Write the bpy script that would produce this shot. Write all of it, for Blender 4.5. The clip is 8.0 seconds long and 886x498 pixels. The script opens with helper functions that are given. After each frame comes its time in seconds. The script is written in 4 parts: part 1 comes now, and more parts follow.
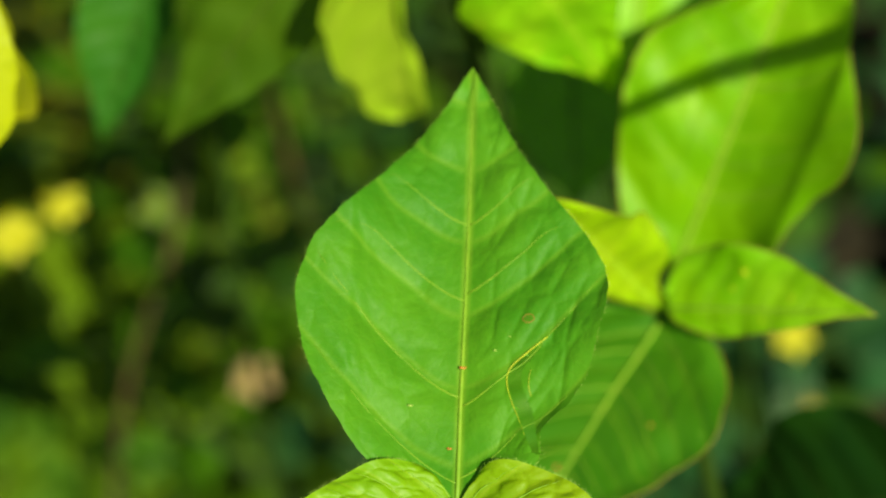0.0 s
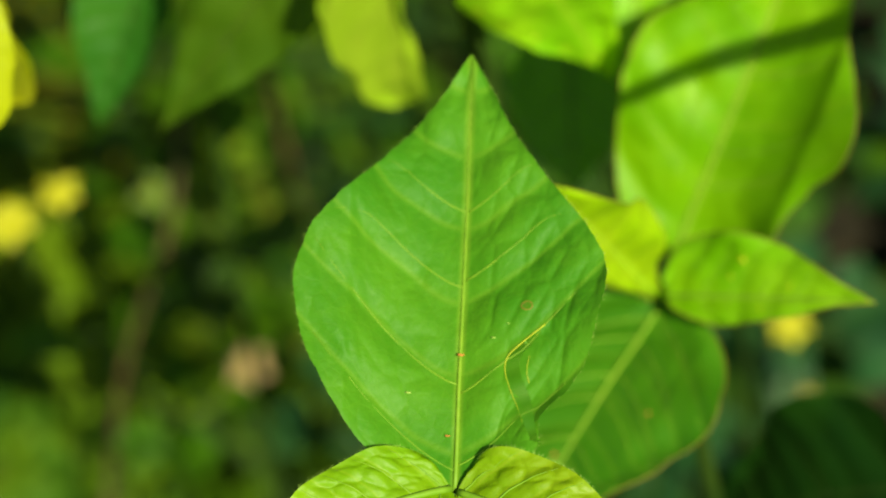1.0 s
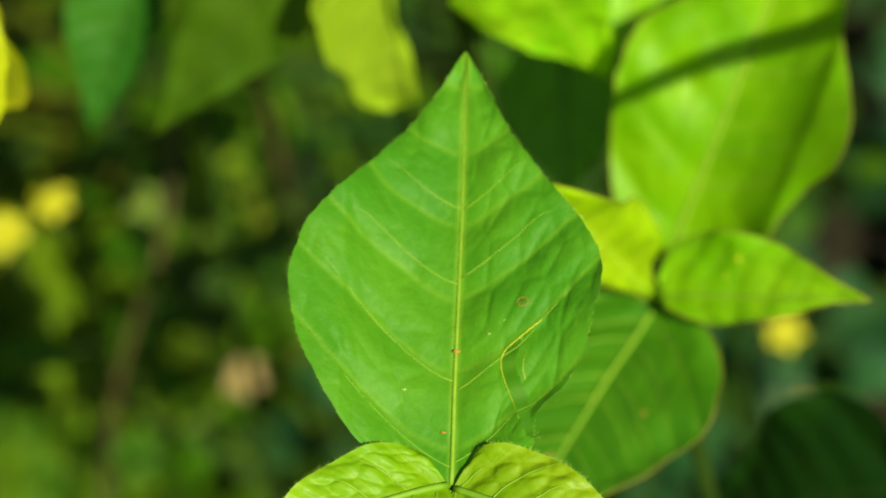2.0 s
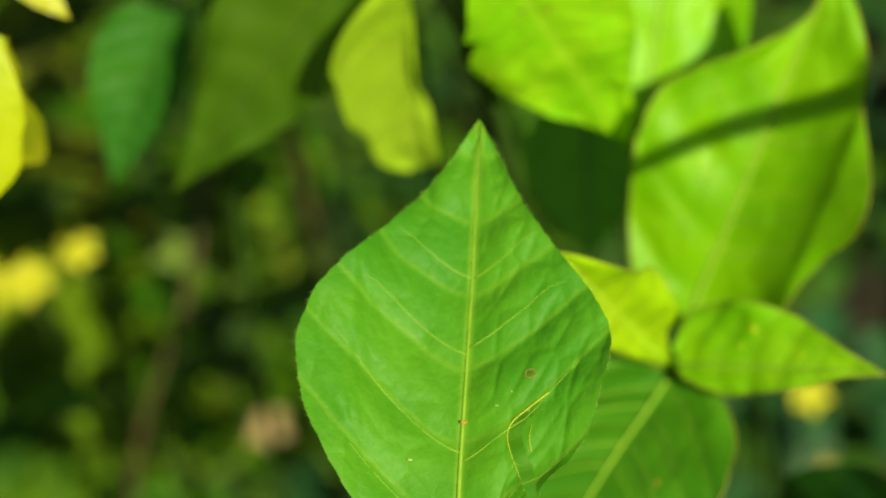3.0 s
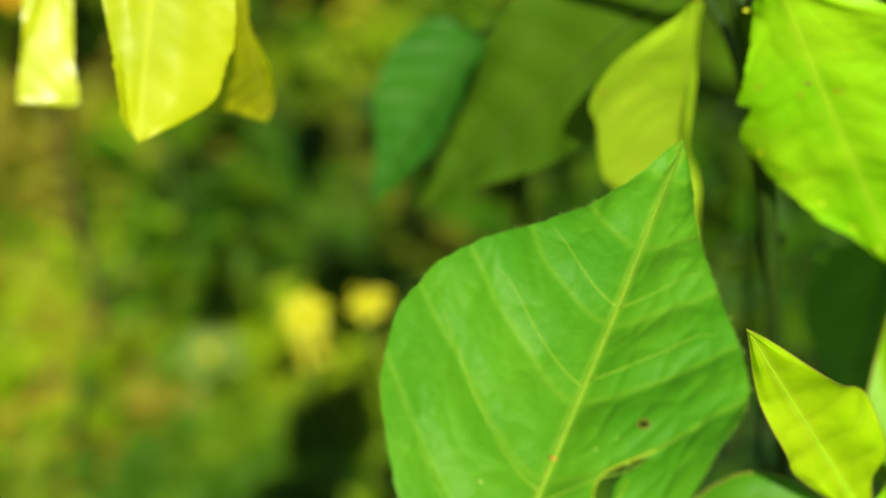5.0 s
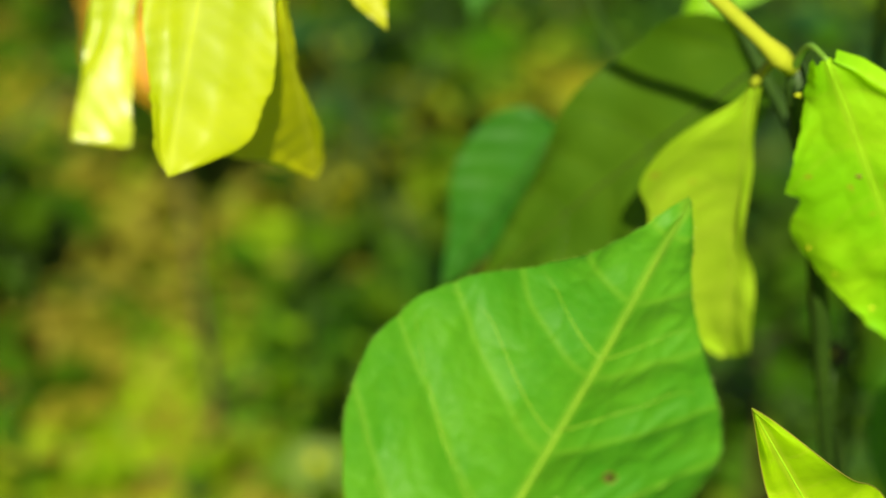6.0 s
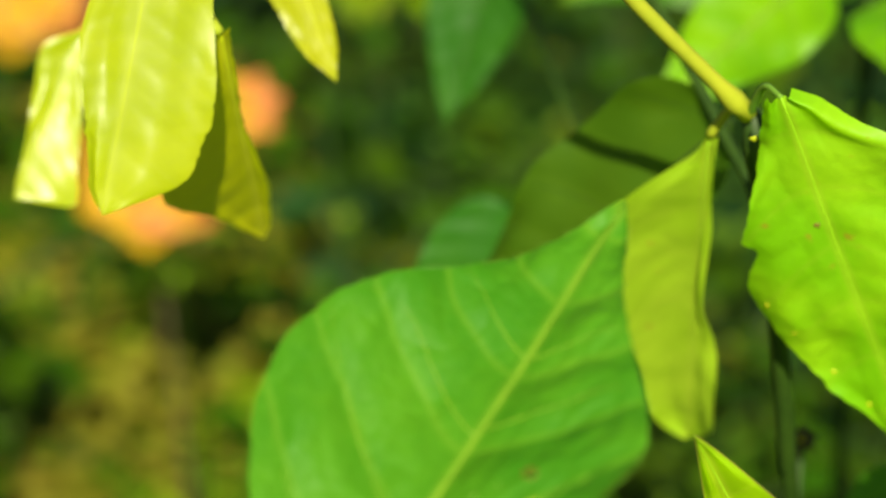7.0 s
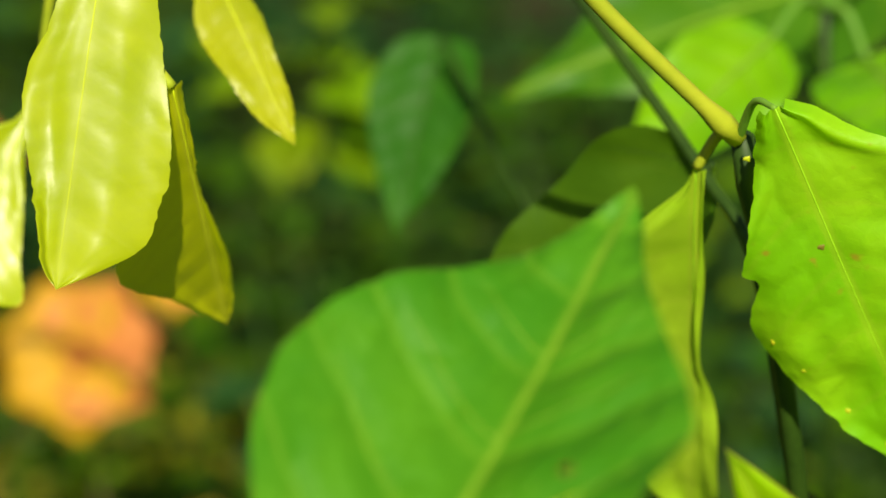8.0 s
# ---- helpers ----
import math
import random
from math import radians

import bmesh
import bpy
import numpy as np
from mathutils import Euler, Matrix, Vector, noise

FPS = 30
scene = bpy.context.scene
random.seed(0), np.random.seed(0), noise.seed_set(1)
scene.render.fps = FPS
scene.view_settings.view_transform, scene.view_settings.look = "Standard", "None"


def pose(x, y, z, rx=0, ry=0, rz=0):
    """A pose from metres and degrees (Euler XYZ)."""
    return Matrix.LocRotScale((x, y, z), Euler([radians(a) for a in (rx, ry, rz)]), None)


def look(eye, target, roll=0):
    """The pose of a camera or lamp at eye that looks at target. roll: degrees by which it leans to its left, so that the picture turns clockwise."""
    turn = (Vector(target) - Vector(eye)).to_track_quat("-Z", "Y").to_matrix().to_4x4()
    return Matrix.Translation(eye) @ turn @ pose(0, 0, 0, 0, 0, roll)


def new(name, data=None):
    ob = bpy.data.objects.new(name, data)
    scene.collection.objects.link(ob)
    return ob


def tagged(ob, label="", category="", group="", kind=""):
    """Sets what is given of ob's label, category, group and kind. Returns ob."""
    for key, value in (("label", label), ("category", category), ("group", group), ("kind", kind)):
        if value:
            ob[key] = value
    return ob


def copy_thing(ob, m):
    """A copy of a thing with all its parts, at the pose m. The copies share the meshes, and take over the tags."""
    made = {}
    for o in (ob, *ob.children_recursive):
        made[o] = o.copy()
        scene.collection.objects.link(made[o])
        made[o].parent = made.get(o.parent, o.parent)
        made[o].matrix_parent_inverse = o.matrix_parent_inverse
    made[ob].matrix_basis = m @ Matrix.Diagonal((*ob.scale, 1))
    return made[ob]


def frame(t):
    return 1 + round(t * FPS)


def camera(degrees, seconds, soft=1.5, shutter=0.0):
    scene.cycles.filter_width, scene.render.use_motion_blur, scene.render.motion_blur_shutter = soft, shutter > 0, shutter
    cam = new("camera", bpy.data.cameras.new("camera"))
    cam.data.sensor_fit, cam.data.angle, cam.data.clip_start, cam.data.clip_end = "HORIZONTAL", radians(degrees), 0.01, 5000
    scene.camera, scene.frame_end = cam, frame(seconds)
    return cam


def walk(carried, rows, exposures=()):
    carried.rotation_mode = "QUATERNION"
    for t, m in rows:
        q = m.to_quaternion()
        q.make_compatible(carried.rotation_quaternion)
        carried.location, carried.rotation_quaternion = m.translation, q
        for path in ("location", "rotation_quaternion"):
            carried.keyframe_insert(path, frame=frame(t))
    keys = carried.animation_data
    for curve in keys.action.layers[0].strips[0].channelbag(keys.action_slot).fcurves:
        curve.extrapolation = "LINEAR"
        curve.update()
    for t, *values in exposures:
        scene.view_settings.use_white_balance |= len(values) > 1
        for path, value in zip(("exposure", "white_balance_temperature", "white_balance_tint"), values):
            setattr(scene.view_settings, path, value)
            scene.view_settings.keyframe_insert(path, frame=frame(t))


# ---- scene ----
# ================= camera =================
cam = camera(22.0, 8.0, soft=1.6)
cam.data.dof.use_dof = True
cam.data.dof.focus_distance = 0.267
cam.data.dof.aperture_fstop = 16.0
PATH = [
    (0, (0.03453, -0.19104, 0.54757), (0.00285, -0.02384, 0.35100), -5.42),
    (0.5, (0.03458, -0.18955, 0.54733), (0.00327, -0.02157, 0.35135), -5.33),
    (1, (0.03409, -0.19085, 0.54697), (0.00301, -0.02457, 0.34952), -5.21),
    (2.3, (0.03388, -0.19251, 0.54452), (0.00369, -0.02432, 0.34855), -5.30),
    (2.5, (0.03631, -0.19107, 0.54615), (0.00409, -0.02361, 0.34988), -6.07),
    (3, (0.03711, -0.18878, 0.54579), (0.00212, -0.01772, 0.35314), -5.18),
    (3.2, (0.03789, -0.18773, 0.54452), (-0.00023, -0.02327, 0.36013), -3.63),
    (3.5, (0.03886, -0.18470, 0.53900), (-0.00523, -0.01498, 0.34704), -1.73),
    (3.7, (0.04156, -0.18022, 0.53362), (-0.00444, -0.01575, 0.35105), -1.59),
    (4, (0.04240, -0.17612, 0.52465), (-0.01338, -0.00236, 0.33945), -0.36),
    (4.2, (0.04419, -0.17235, 0.52082), (-0.01764, -0.00162, 0.33474), 1.02),
    (5.3, (0.07074, -0.16946, 0.49675), (-0.02189, 0.00254, 0.32518), 0.35),
    (5.5, (0.07186, -0.16825, 0.49623), (-0.02341, 0.00216, 0.32452), 1.52),
    (5.7, (0.07562, -0.16703, 0.49146), (-0.02127, -0.00302, 0.32955), 1.55),
    (6, (0.08536, -0.16277, 0.48554), (-0.02529, 0.00956, 0.32536), 1.20),
    (6.2, (0.08897, -0.16058, 0.48074), (-0.02183, 0.00827, 0.33339), 1.51),
    (6.5, (0.09356, -0.15981, 0.47392), (-0.02824, 0.01687, 0.32713), 1.56),
    (6.7, (0.09549, -0.15914, 0.47306), (-0.02311, 0.01188, 0.33454), 1.18),
    (7, (0.09673, -0.16091, 0.46040), (-0.02441, 0.02219, 0.32112), 1.60),
    (7.2, (0.09565, -0.15966, 0.44921), (-0.01828, 0.02054, 0.31865), 1.03),
    (7.3, (0.09572, -0.15978, 0.44850), (-0.01621, 0.02116, 0.31724), 1.43),
    (7.5, (0.09122, -0.15461, 0.43950), (-0.02495, 0.03793, 0.30899), -0.06),
    (7.6, (0.08881, -0.15516, 0.43573), (-0.02916, 0.04013, 0.31106), -0.92),
    (7.7, (0.08884, -0.15487, 0.43296), (-0.02659, 0.03378, 0.31639), -1.32),
    (7.8, (0.08388, -0.15421, 0.43115), (-0.03491, 0.04322, 0.31069), -1.11),
    (8, (0.08599, -0.15975, 0.43197), (-0.03344, 0.03921, 0.31471), -1.18),
]
walk(cam, [(t, look(eye, target, roll)) for t, eye, target, roll in PATH],
     exposures=[(0.0, 1.0, 7400, 10), (3.0, 1.02, 7400, 10), (4.0, 1.08, 7400, 10), (5.5, 1.14, 7400, 10), (6.5, 1.06, 7400, 10), (7.2, 0.95, 7400, 10), (8.0, 0.80, 7400, 10)])

# ================= light =================
SUN_ELEVATION, SUN_AZIMUTH = 47.0, 146.0          # degrees; azimuth from +y towards +x
world = bpy.data.worlds.new("sky")
scene.world = world
world.use_nodes = True
wn = world.node_tree.nodes
sky = wn.new("ShaderNodeTexSky")
sky.sky_type, sky.sun_disc = "NISHITA", False
sky.sun_elevation, sky.sun_rotation = radians(SUN_ELEVATION), radians(SUN_AZIMUTH)
wn["Background"].inputs["Strength"].default_value = 0.045
world.node_tree.links.new(sky.outputs["Color"], wn["Background"].inputs["Color"])

sun = new("sun", bpy.data.lights.new("sun", "SUN"))
sun.data.energy, sun.data.angle, sun.data.color = 5.0, radians(0.53), (1.0, 0.95, 0.86)
se, sa = radians(SUN_ELEVATION), radians(SUN_AZIMUTH)
sun_dir = Vector((math.cos(se) * math.sin(sa), math.cos(se) * math.cos(sa), math.sin(se)))
sun.matrix_world = look(sun_dir * 3.0, (0, 0, 0))


GROUND = -0.25                                   # height of the soil


# ================= materials =================
def nodes_of(name):
    m = bpy.data.materials.new(name)
    m.use_nodes = True
    nt = m.node_tree
    for n in list(nt.nodes):
        nt.nodes.remove(n)
    return m, nt


def mth(nt, op, a, b=None, c=None, clamp=False):
    n = nt.nodes.new("ShaderNodeMath")
    n.operation, n.use_clamp = op, clamp
    for i, v in enumerate((a, b, c)):
        if v is None:
            continue
        if isinstance(v, (int, float)):
            n.inputs[i].default_value = v
        else:
            nt.links.new(v, n.inputs[i])
    return n.outputs[0]


def mixc(nt, fac, a, b):
    n = nt.nodes.new("ShaderNodeMix")
    n.data_type = "RGBA"
    for sock, v in ((n.inputs[0], fac), (n.inputs[6], a), (n.inputs[7], b)):
        if isinstance(v, (int, float)):
            sock.default_value = v
        elif isinstance(v, tuple):
            sock.default_value = (*v, 1.0)
        else:
            nt.links.new(v, sock)
    return n.outputs[2]


def noise_of(nt, coord, scale, detail=3.0, rough=0.55):
    n = nt.nodes.new("ShaderNodeTexNoise")
    n.inputs["Scale"].default_value = scale
    n.inputs["Detail"].default_value = detail
    n.inputs["Roughness"].default_value = rough
    nt.links.new(coord, n.inputs["Vector"])
    return n.outputs["Fac"]


def ramp01(nt, v, lo, hi):
    n = nt.nodes.new("ShaderNodeMapRange")
    n.interpolation_type = "SMOOTHSTEP"
    n.inputs[1].default_value, n.inputs[2].default_value = lo, hi
    nt.links.new(v, n.inputs[0])
    return n.outputs[0]


def leaf_material(name, base, young, vein, glow, through_share=0.38, veins=7.0, rough=0.5,
                  vein_show=0.42, relief=0.35, spots=0.0, spot_tone=(0.12, 0.09, 0.02), sheen=0.22):
    """Living leaf: blade with midrib, side veins and net, blotches in two sizes; some light goes through it."""
    m, nt = nodes_of(name)
    uv = nt.nodes.new("ShaderNodeUVMap")
    uv.uv_map = "blade"
    sep = nt.nodes.new("ShaderNodeSeparateXYZ")
    nt.links.new(uv.outputs[0], sep.inputs[0])
    side, along = mth(nt, "ABSOLUTE", sep.outputs[0]), sep.outputs[1]
    tc = nt.nodes.new("ShaderNodeTexCoord")
    geo = nt.nodes.new("ShaderNodeObjectInfo")
    shift = nt.nodes.new("ShaderNodeVectorMath")
    shift.operation = "ADD"
    comb = nt.nodes.new("ShaderNodeCombineXYZ")
    nt.links.new(mth(nt, "MULTIPLY", geo.outputs["Random"], 3.0), comb.inputs[0])
    nt.links.new(tc.outputs["Object"], shift.inputs[0])
    nt.links.new(comb.outputs[0], shift.inputs[1])
    obj = shift.outputs[0]
    # side veins rise towards the tip and bend over near the edge
    bend = mth(nt, "MULTIPLY", mth(nt, "POWER", side, 1.4), 1.15)
    wob = mth(nt, "MULTIPLY", mth(nt, "SUBTRACT", noise_of(nt, obj, 90.0, 1.0), 0.5), 0.05)
    ph = mth(nt, "MULTIPLY", mth(nt, "ADD", mth(nt, "SUBTRACT", along, bend), wob), veins)
    away = mth(nt, "ABSOLUTE", mth(nt, "SUBTRACT", mth(nt, "FRACT", ph), 0.5))
    line = mth(nt, "SUBTRACT", 1.0, ramp01(nt, away, 0.0, 0.085))
    halo = mth(nt, "SUBTRACT", 1.0, ramp01(nt, away, 0.0, 0.42))
    rib = mth(nt, "SUBTRACT", 1.0, ramp01(nt, side, 0.006, 0.016))
    vor = nt.nodes.new("ShaderNodeTexVoronoi")
    vor.feature = "DISTANCE_TO_EDGE"
    vor.inputs["Scale"].default_value = 620.0
    nt.links.new(obj, vor.inputs["Vector"])
    net = mth(nt, "SUBTRACT", 1.0, ramp01(nt, vor.outputs["Distance"], 0.0, 0.10))
    all_veins = mth(nt, "MAXIMUM", rib, mth(nt, "MULTIPLY", line, 0.5))
    all_veins = mth(nt, "MAXIMUM", all_veins, mth(nt, "MULTIPLY", net, 0.10))
    blotch = ramp01(nt, noise_of(nt, obj, 55.0, 4.0), 0.35, 0.68)
    fine = noise_of(nt, obj, 900.0, 3.0)
    col = mixc(nt, blotch, base, young)
    col = mixc(nt, mth(nt, "MULTIPLY", fine, 0.35), col, tuple(0.55 * c for c in base))
    col = mixc(nt, mth(nt, "MULTIPLY", all_veins, vein_show), col, vein)
    if spots:
        sp = ramp01(nt, noise_of(nt, obj, 260.0, 2.0), 0.70 - 0.05 * spots, 0.76)
        col = mixc(nt, mth(nt, "MULTIPLY", sp, 0.8), col, spot_tone)
    hue = nt.nodes.new("ShaderNodeHueSaturation")
    nt.links.new(mth(nt, "ADD", mth(nt, "MULTIPLY", geo.outputs["Random"], 0.03), 0.485), hue.inputs["Hue"])
    nt.links.new(mth(nt, "ADD", mth(nt, "MULTIPLY", geo.outputs["Random"], 0.3), 0.85), hue.inputs["Value"])
    nt.links.new(col, hue.inputs["Color"])
    pr = nt.nodes.new("ShaderNodeBsdfPrincipled")
    nt.links.new(hue.outputs[0], pr.inputs["Base Color"])
    nt.links.new(mth(nt, "ADD", mth(nt, "MULTIPLY", fine, 0.2), rough - 0.1), pr.inputs["Roughness"])
    pr.inputs["Specular IOR Level"].default_value = sheen
    tr = nt.nodes.new("ShaderNodeBsdfTranslucent")
    gl = mixc(nt, mth(nt, "MULTIPLY", all_veins, 0.5), glow, tuple(0.6 * c for c in glow))
    gl = mixc(nt, mth(nt, "MULTIPLY", blotch, 0.4), gl, young)
    nt.links.new(gl, tr.inputs["Color"])
    height = mth(nt, "ADD", mth(nt, "MULTIPLY", halo, -1.0), mth(nt, "MULTIPLY", net, -0.03))
    height = mth(nt, "ADD", height, mth(nt, "MULTIPLY", noise_of(nt, obj, 420.0, 2.0), 0.6))
    bump = nt.nodes.new("ShaderNodeBump")
    bump.inputs["Strength"].default_value = relief
    bump.inputs["Distance"].default_value = 0.0006
    nt.links.new(height, bump.inputs["Height"])
    nt.links.new(bump.outputs[0], pr.inputs["Normal"])
    nt.links.new(bump.outputs[0], tr.inputs["Normal"])
    mx = nt.nodes.new("ShaderNodeMixShader")
    mx.inputs[0].default_value = through_share
    nt.links.new(pr.outputs[0], mx.inputs[1])
    nt.links.new(tr.outputs[0], mx.inputs[2])
    out = nt.nodes.new("ShaderNodeOutputMaterial")
    nt.links.new(mx.outputs[0], out.inputs[0])
    return m


def plain_material(name, a, b, scale=300.0, rough=0.55, bump_size=0.0003, bump_power=0.4):
    """Matt natural surface: two tones mixed by noise in two sizes, with fine relief."""
    m, nt = nodes_of(name)
    tc = nt.nodes.new("ShaderNodeTexCoord")
    big, small = noise_of(nt, tc.outputs["Object"], scale * 0.2, 3.0), noise_of(nt, tc.outputs["Object"], scale, 4.0)
    fac = ramp01(nt, mth(nt, "ADD", mth(nt, "MULTIPLY", big, 0.6), mth(nt, "MULTIPLY", small, 0.4)), 0.35, 0.65)
    pr = nt.nodes.new("ShaderNodeBsdfPrincipled")
    nt.links.new(mixc(nt, fac, a, b), pr.inputs["Base Color"])
    pr.inputs["Roughness"].default_value, pr.inputs["Specular IOR Level"].default_value = rough, 0.2
    bump = nt.nodes.new("ShaderNodeBump")
    bump.inputs["Strength"].default_value = bump_power
    bump.inputs["Distance"].default_value = bump_size
    nt.links.new(small, bump.inputs["Height"])
    nt.links.new(bump.outputs[0], pr.inputs["Normal"])
    out = nt.nodes.new("ShaderNodeOutputMaterial")
    nt.links.new(pr.outputs[0], out.inputs[0])
    return m


MAT_MAIN = leaf_material("leaf_mid_green", (0.044, 0.176, 0.006), (0.082, 0.238, 0.009), (0.17, 0.30, 0.02), (0.16, 0.43, 0.012), veins=6.0, relief=0.7, vein_show=0.5, rough=0.56, sheen=0.15)
MAT_BRIGHT = leaf_material("leaf_bright_green", (0.080, 0.35, 0.003), (0.155, 0.47, 0.005), (0.25, 0.45, 0.02), (0.36, 0.75, 0.01), veins=6.5, through_share=0.38, relief=0.3)
MAT_FRESH = leaf_material("leaf_fresh_green", (0.115, 0.350, 0.004), (0.200, 0.44, 0.008), (0.22, 0.42, 0.02), (0.35, 0.7, 0.01), veins=6.5, relief=0.3)
MAT_LOWER = leaf_material("leaf_green", (0.029, 0.165, 0.004), (0.048, 0.212, 0.006), (0.16, 0.32, 0.02), (0.18, 0.55, 0.01), veins=7.0)
MAT_YOUNG = leaf_material("leaf_young_hairy", (0.13, 0.28, 0.004), (0.19, 0.34, 0.006), (0.3, 0.4, 0.02), (0.4, 0.7, 0.01), veins=8.0, relief=0.45)
MAT_YELLOW = leaf_material("leaf_yellow_green", (0.34, 0.43, 0.004), (0.47, 0.54, 0.012), (0.5, 0.58, 0.05), (0.72, 0.86, 0.03), veins=8.0, rough=0.40, sheen=0.75, relief=0.10, vein_show=0.3, through_share=0.48)
MAT_LIME = leaf_material("leaf_lime", (0.130, 0.49, 0.009), (0.25, 0.61, 0.014), (0.36, 0.56, 0.03), (0.55, 0.9, 0.01), veins=7.0, through_share=0.42, relief=0.35, vein_show=0.28, spots=1.0, spot_tone=(0.35, 0.2, 0.02))
MAT_PALE = leaf_material("leaf_pale_lime", (0.25, 0.52, 0.018), (0.32, 0.57, 0.03), (0.42, 0.54, 0.05), (0.6, 0.85, 0.03), veins=7.0, through_share=0.42, relief=0.2, vein_show=0.25, spots=0.6, spot_tone=(0.35, 0.22, 0.03))
MAT_DARK = leaf_material("leaf_dark_green", (0.009, 0.056, 0.013), (0.018, 0.08, 0.013), (0.04, 0.11, 0.01), (0.05, 0.2, 0.01), vein_show=0.15, veins=7.0, through_share=0.3)
MAT_MID = leaf_material("leaf_blue_green", (0.019, 0.108, 0.008), (0.030, 0.135, 0.008), (0.05, 0.15, 0.01), (0.08, 0.3, 0.01), vein_show=0.15, veins=7.0, through_share=0.35, sheen=0.1)
MAT_OLIVE = leaf_material("leaf_olive_green", (0.030, 0.100, 0.004), (0.045, 0.125, 0.005), (0.11, 0.19, 0.01), (0.2, 0.4, 0.01), vein_show=0.15, veins=7.0, through_share=0.32, sheen=0.1)
MAT_LEMON = leaf_material("leaf_lemon_green", (0.25, 0.48, 0.008), (0.34, 0.54, 0.012), (0.42, 0.56, 0.03), (0.5, 0.85, 0.01), veins=8.0, through_share=0.42, relief=0.2)
# sunlit stretches of the undergrowth are put into this leaf colour
MAT_SUN_TONE = leaf_material("leaf_sun_tone_undergrowth", (0.085, 0.19, 0.003), (0.13, 0.23, 0.004), (0.2, 0.28, 0.01), (0.3, 0.5, 0.006), veins=6.0, through_share=0.3, sheen=0.1)
# near-black green: the shade under the bright leaves is put into the colour
MAT_DEEP_SHADE = leaf_material("leaf_green_painted_shade", (0.005, 0.026, 0.002), (0.009, 0.038, 0.002), (0.015, 0.05, 0.004), (0.015, 0.07, 0.004), veins=7.0, through_share=0.2, sheen=0.1)
MAT_WEED = leaf_material("leaf_undergrowth", (0.020, 0.070, 0.001), (0.042, 0.110, 0.002), (0.07, 0.14, 0.008), (0.13, 0.28, 0.006), veins=6.0, through_share=0.3, sheen=0.1)
MAT_STRAW = leaf_material("leaf_straw", (0.10, 0.12, 0.008), (0.15, 0.15, 0.012), (0.22, 0.24, 0.02), (0.35, 0.4, 0.015), veins=6.0, through_share=0.3, sheen=0.1)
def cover_material(name, dark, light, dry, glow):
    """Small leaves of the ground cover: shady, fresh and dry patches put into the colour, and a slightly different tone
    on each leaf.
    """
    m, nt = nodes_of(name)
    geo = nt.nodes.new("ShaderNodeNewGeometry")
    tc = nt.nodes.new("ShaderNodeTexCoord")
    rnd = mth(nt, "MULTIPLY", mth(nt, "SUBTRACT", geo.outputs["Random Per Island"], 0.5), 0.08)
    fresh = ramp01(nt, mth(nt, "ADD", noise_of(nt, tc.outputs["Object"], 11.0, 1.0), rnd), 0.36, 0.64)
    off = nt.nodes.new("ShaderNodeMapping")
    off.inputs["Location"].default_value = (3.7, 1.9, 0.6)
    nt.links.new(tc.outputs["Object"], off.inputs["Vector"])
    old = ramp01(nt, mth(nt, "ADD", noise_of(nt, off.outputs[0], 8.0, 2.0), rnd), 0.49, 0.65)
    pr = nt.nodes.new("ShaderNodeBsdfPrincipled")
    nt.links.new(mixc(nt, mth(nt, "MULTIPLY", old, 0.85), mixc(nt, fresh, dark, light), dry), pr.inputs["Base Color"])
    pr.inputs["Roughness"].default_value, pr.inputs["Specular IOR Level"].default_value = 0.6, 0.12
    tr = nt.nodes.new("ShaderNodeBsdfTranslucent")
    nt.links.new(mixc(nt, fresh, tuple(0.3 * c for c in glow), glow), tr.inputs["Color"])
    mx = nt.nodes.new("ShaderNodeMixShader")
    mx.inputs[0].default_value = 0.3
    nt.links.new(pr.outputs[0], mx.inputs[1])
    nt.links.new(tr.outputs[0], mx.inputs[2])
    out = nt.nodes.new("ShaderNodeOutputMaterial")
    nt.links.new(mx.outputs[0], out.inputs[0])
    return m


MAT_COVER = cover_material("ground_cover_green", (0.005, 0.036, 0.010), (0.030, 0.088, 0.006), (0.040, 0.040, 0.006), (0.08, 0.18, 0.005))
# yellow-green leaves, with the brightness of sunlit ground painted in
MAT_COVER_SUN_TONE = cover_material("ground_cover_yellow_sun_tone", (0.070, 0.180, 0.005), (0.165, 0.290, 0.006), (0.270, 0.255, 0.014), (0.33, 0.44, 0.012))
MAT_COVER_OLIVE = cover_material("ground_cover_olive", (0.022, 0.088, 0.004), (0.090, 0.180, 0.005), (0.125, 0.130, 0.010), (0.17, 0.30, 0.008))
MAT_COVER_TAN = cover_material("ground_cover_tan", (0.11, 0.12, 0.010), (0.19, 0.185, 0.014), (0.25, 0.19, 0.022), (0.3, 0.3, 0.02))
MAT_VEIN = plain_material("vein_pale_green", (0.085, 0.21, 0.01), (0.13, 0.25, 0.014), 500.0)
MAT_RIB_LIME = plain_material("rib_lime", (0.20, 0.48, 0.01), (0.26, 0.53, 0.02), 400.0)
MAT_RIB_YELLOW = plain_material("rib_yellow", (0.36, 0.46, 0.01), (0.44, 0.52, 0.02), 400.0)
MAT_RIM = plain_material("leaf_rim_tan", (0.12, 0.13, 0.015), (0.19, 0.18, 0.02), 500.0)
MAT_TAN = plain_material("fleck_tan", (0.28, 0.36, 0.01), (0.34, 0.36, 0.012), 500.0)
MAT_WITHERED = plain_material("petal_withered", (0.16, 0.12, 0.04), (0.22, 0.17, 0.06), 120.0)
MAT_PALE_GREEN = plain_material("petal_pale_green", (0.055, 0.105, 0.008), (0.08, 0.135, 0.01), 120.0)
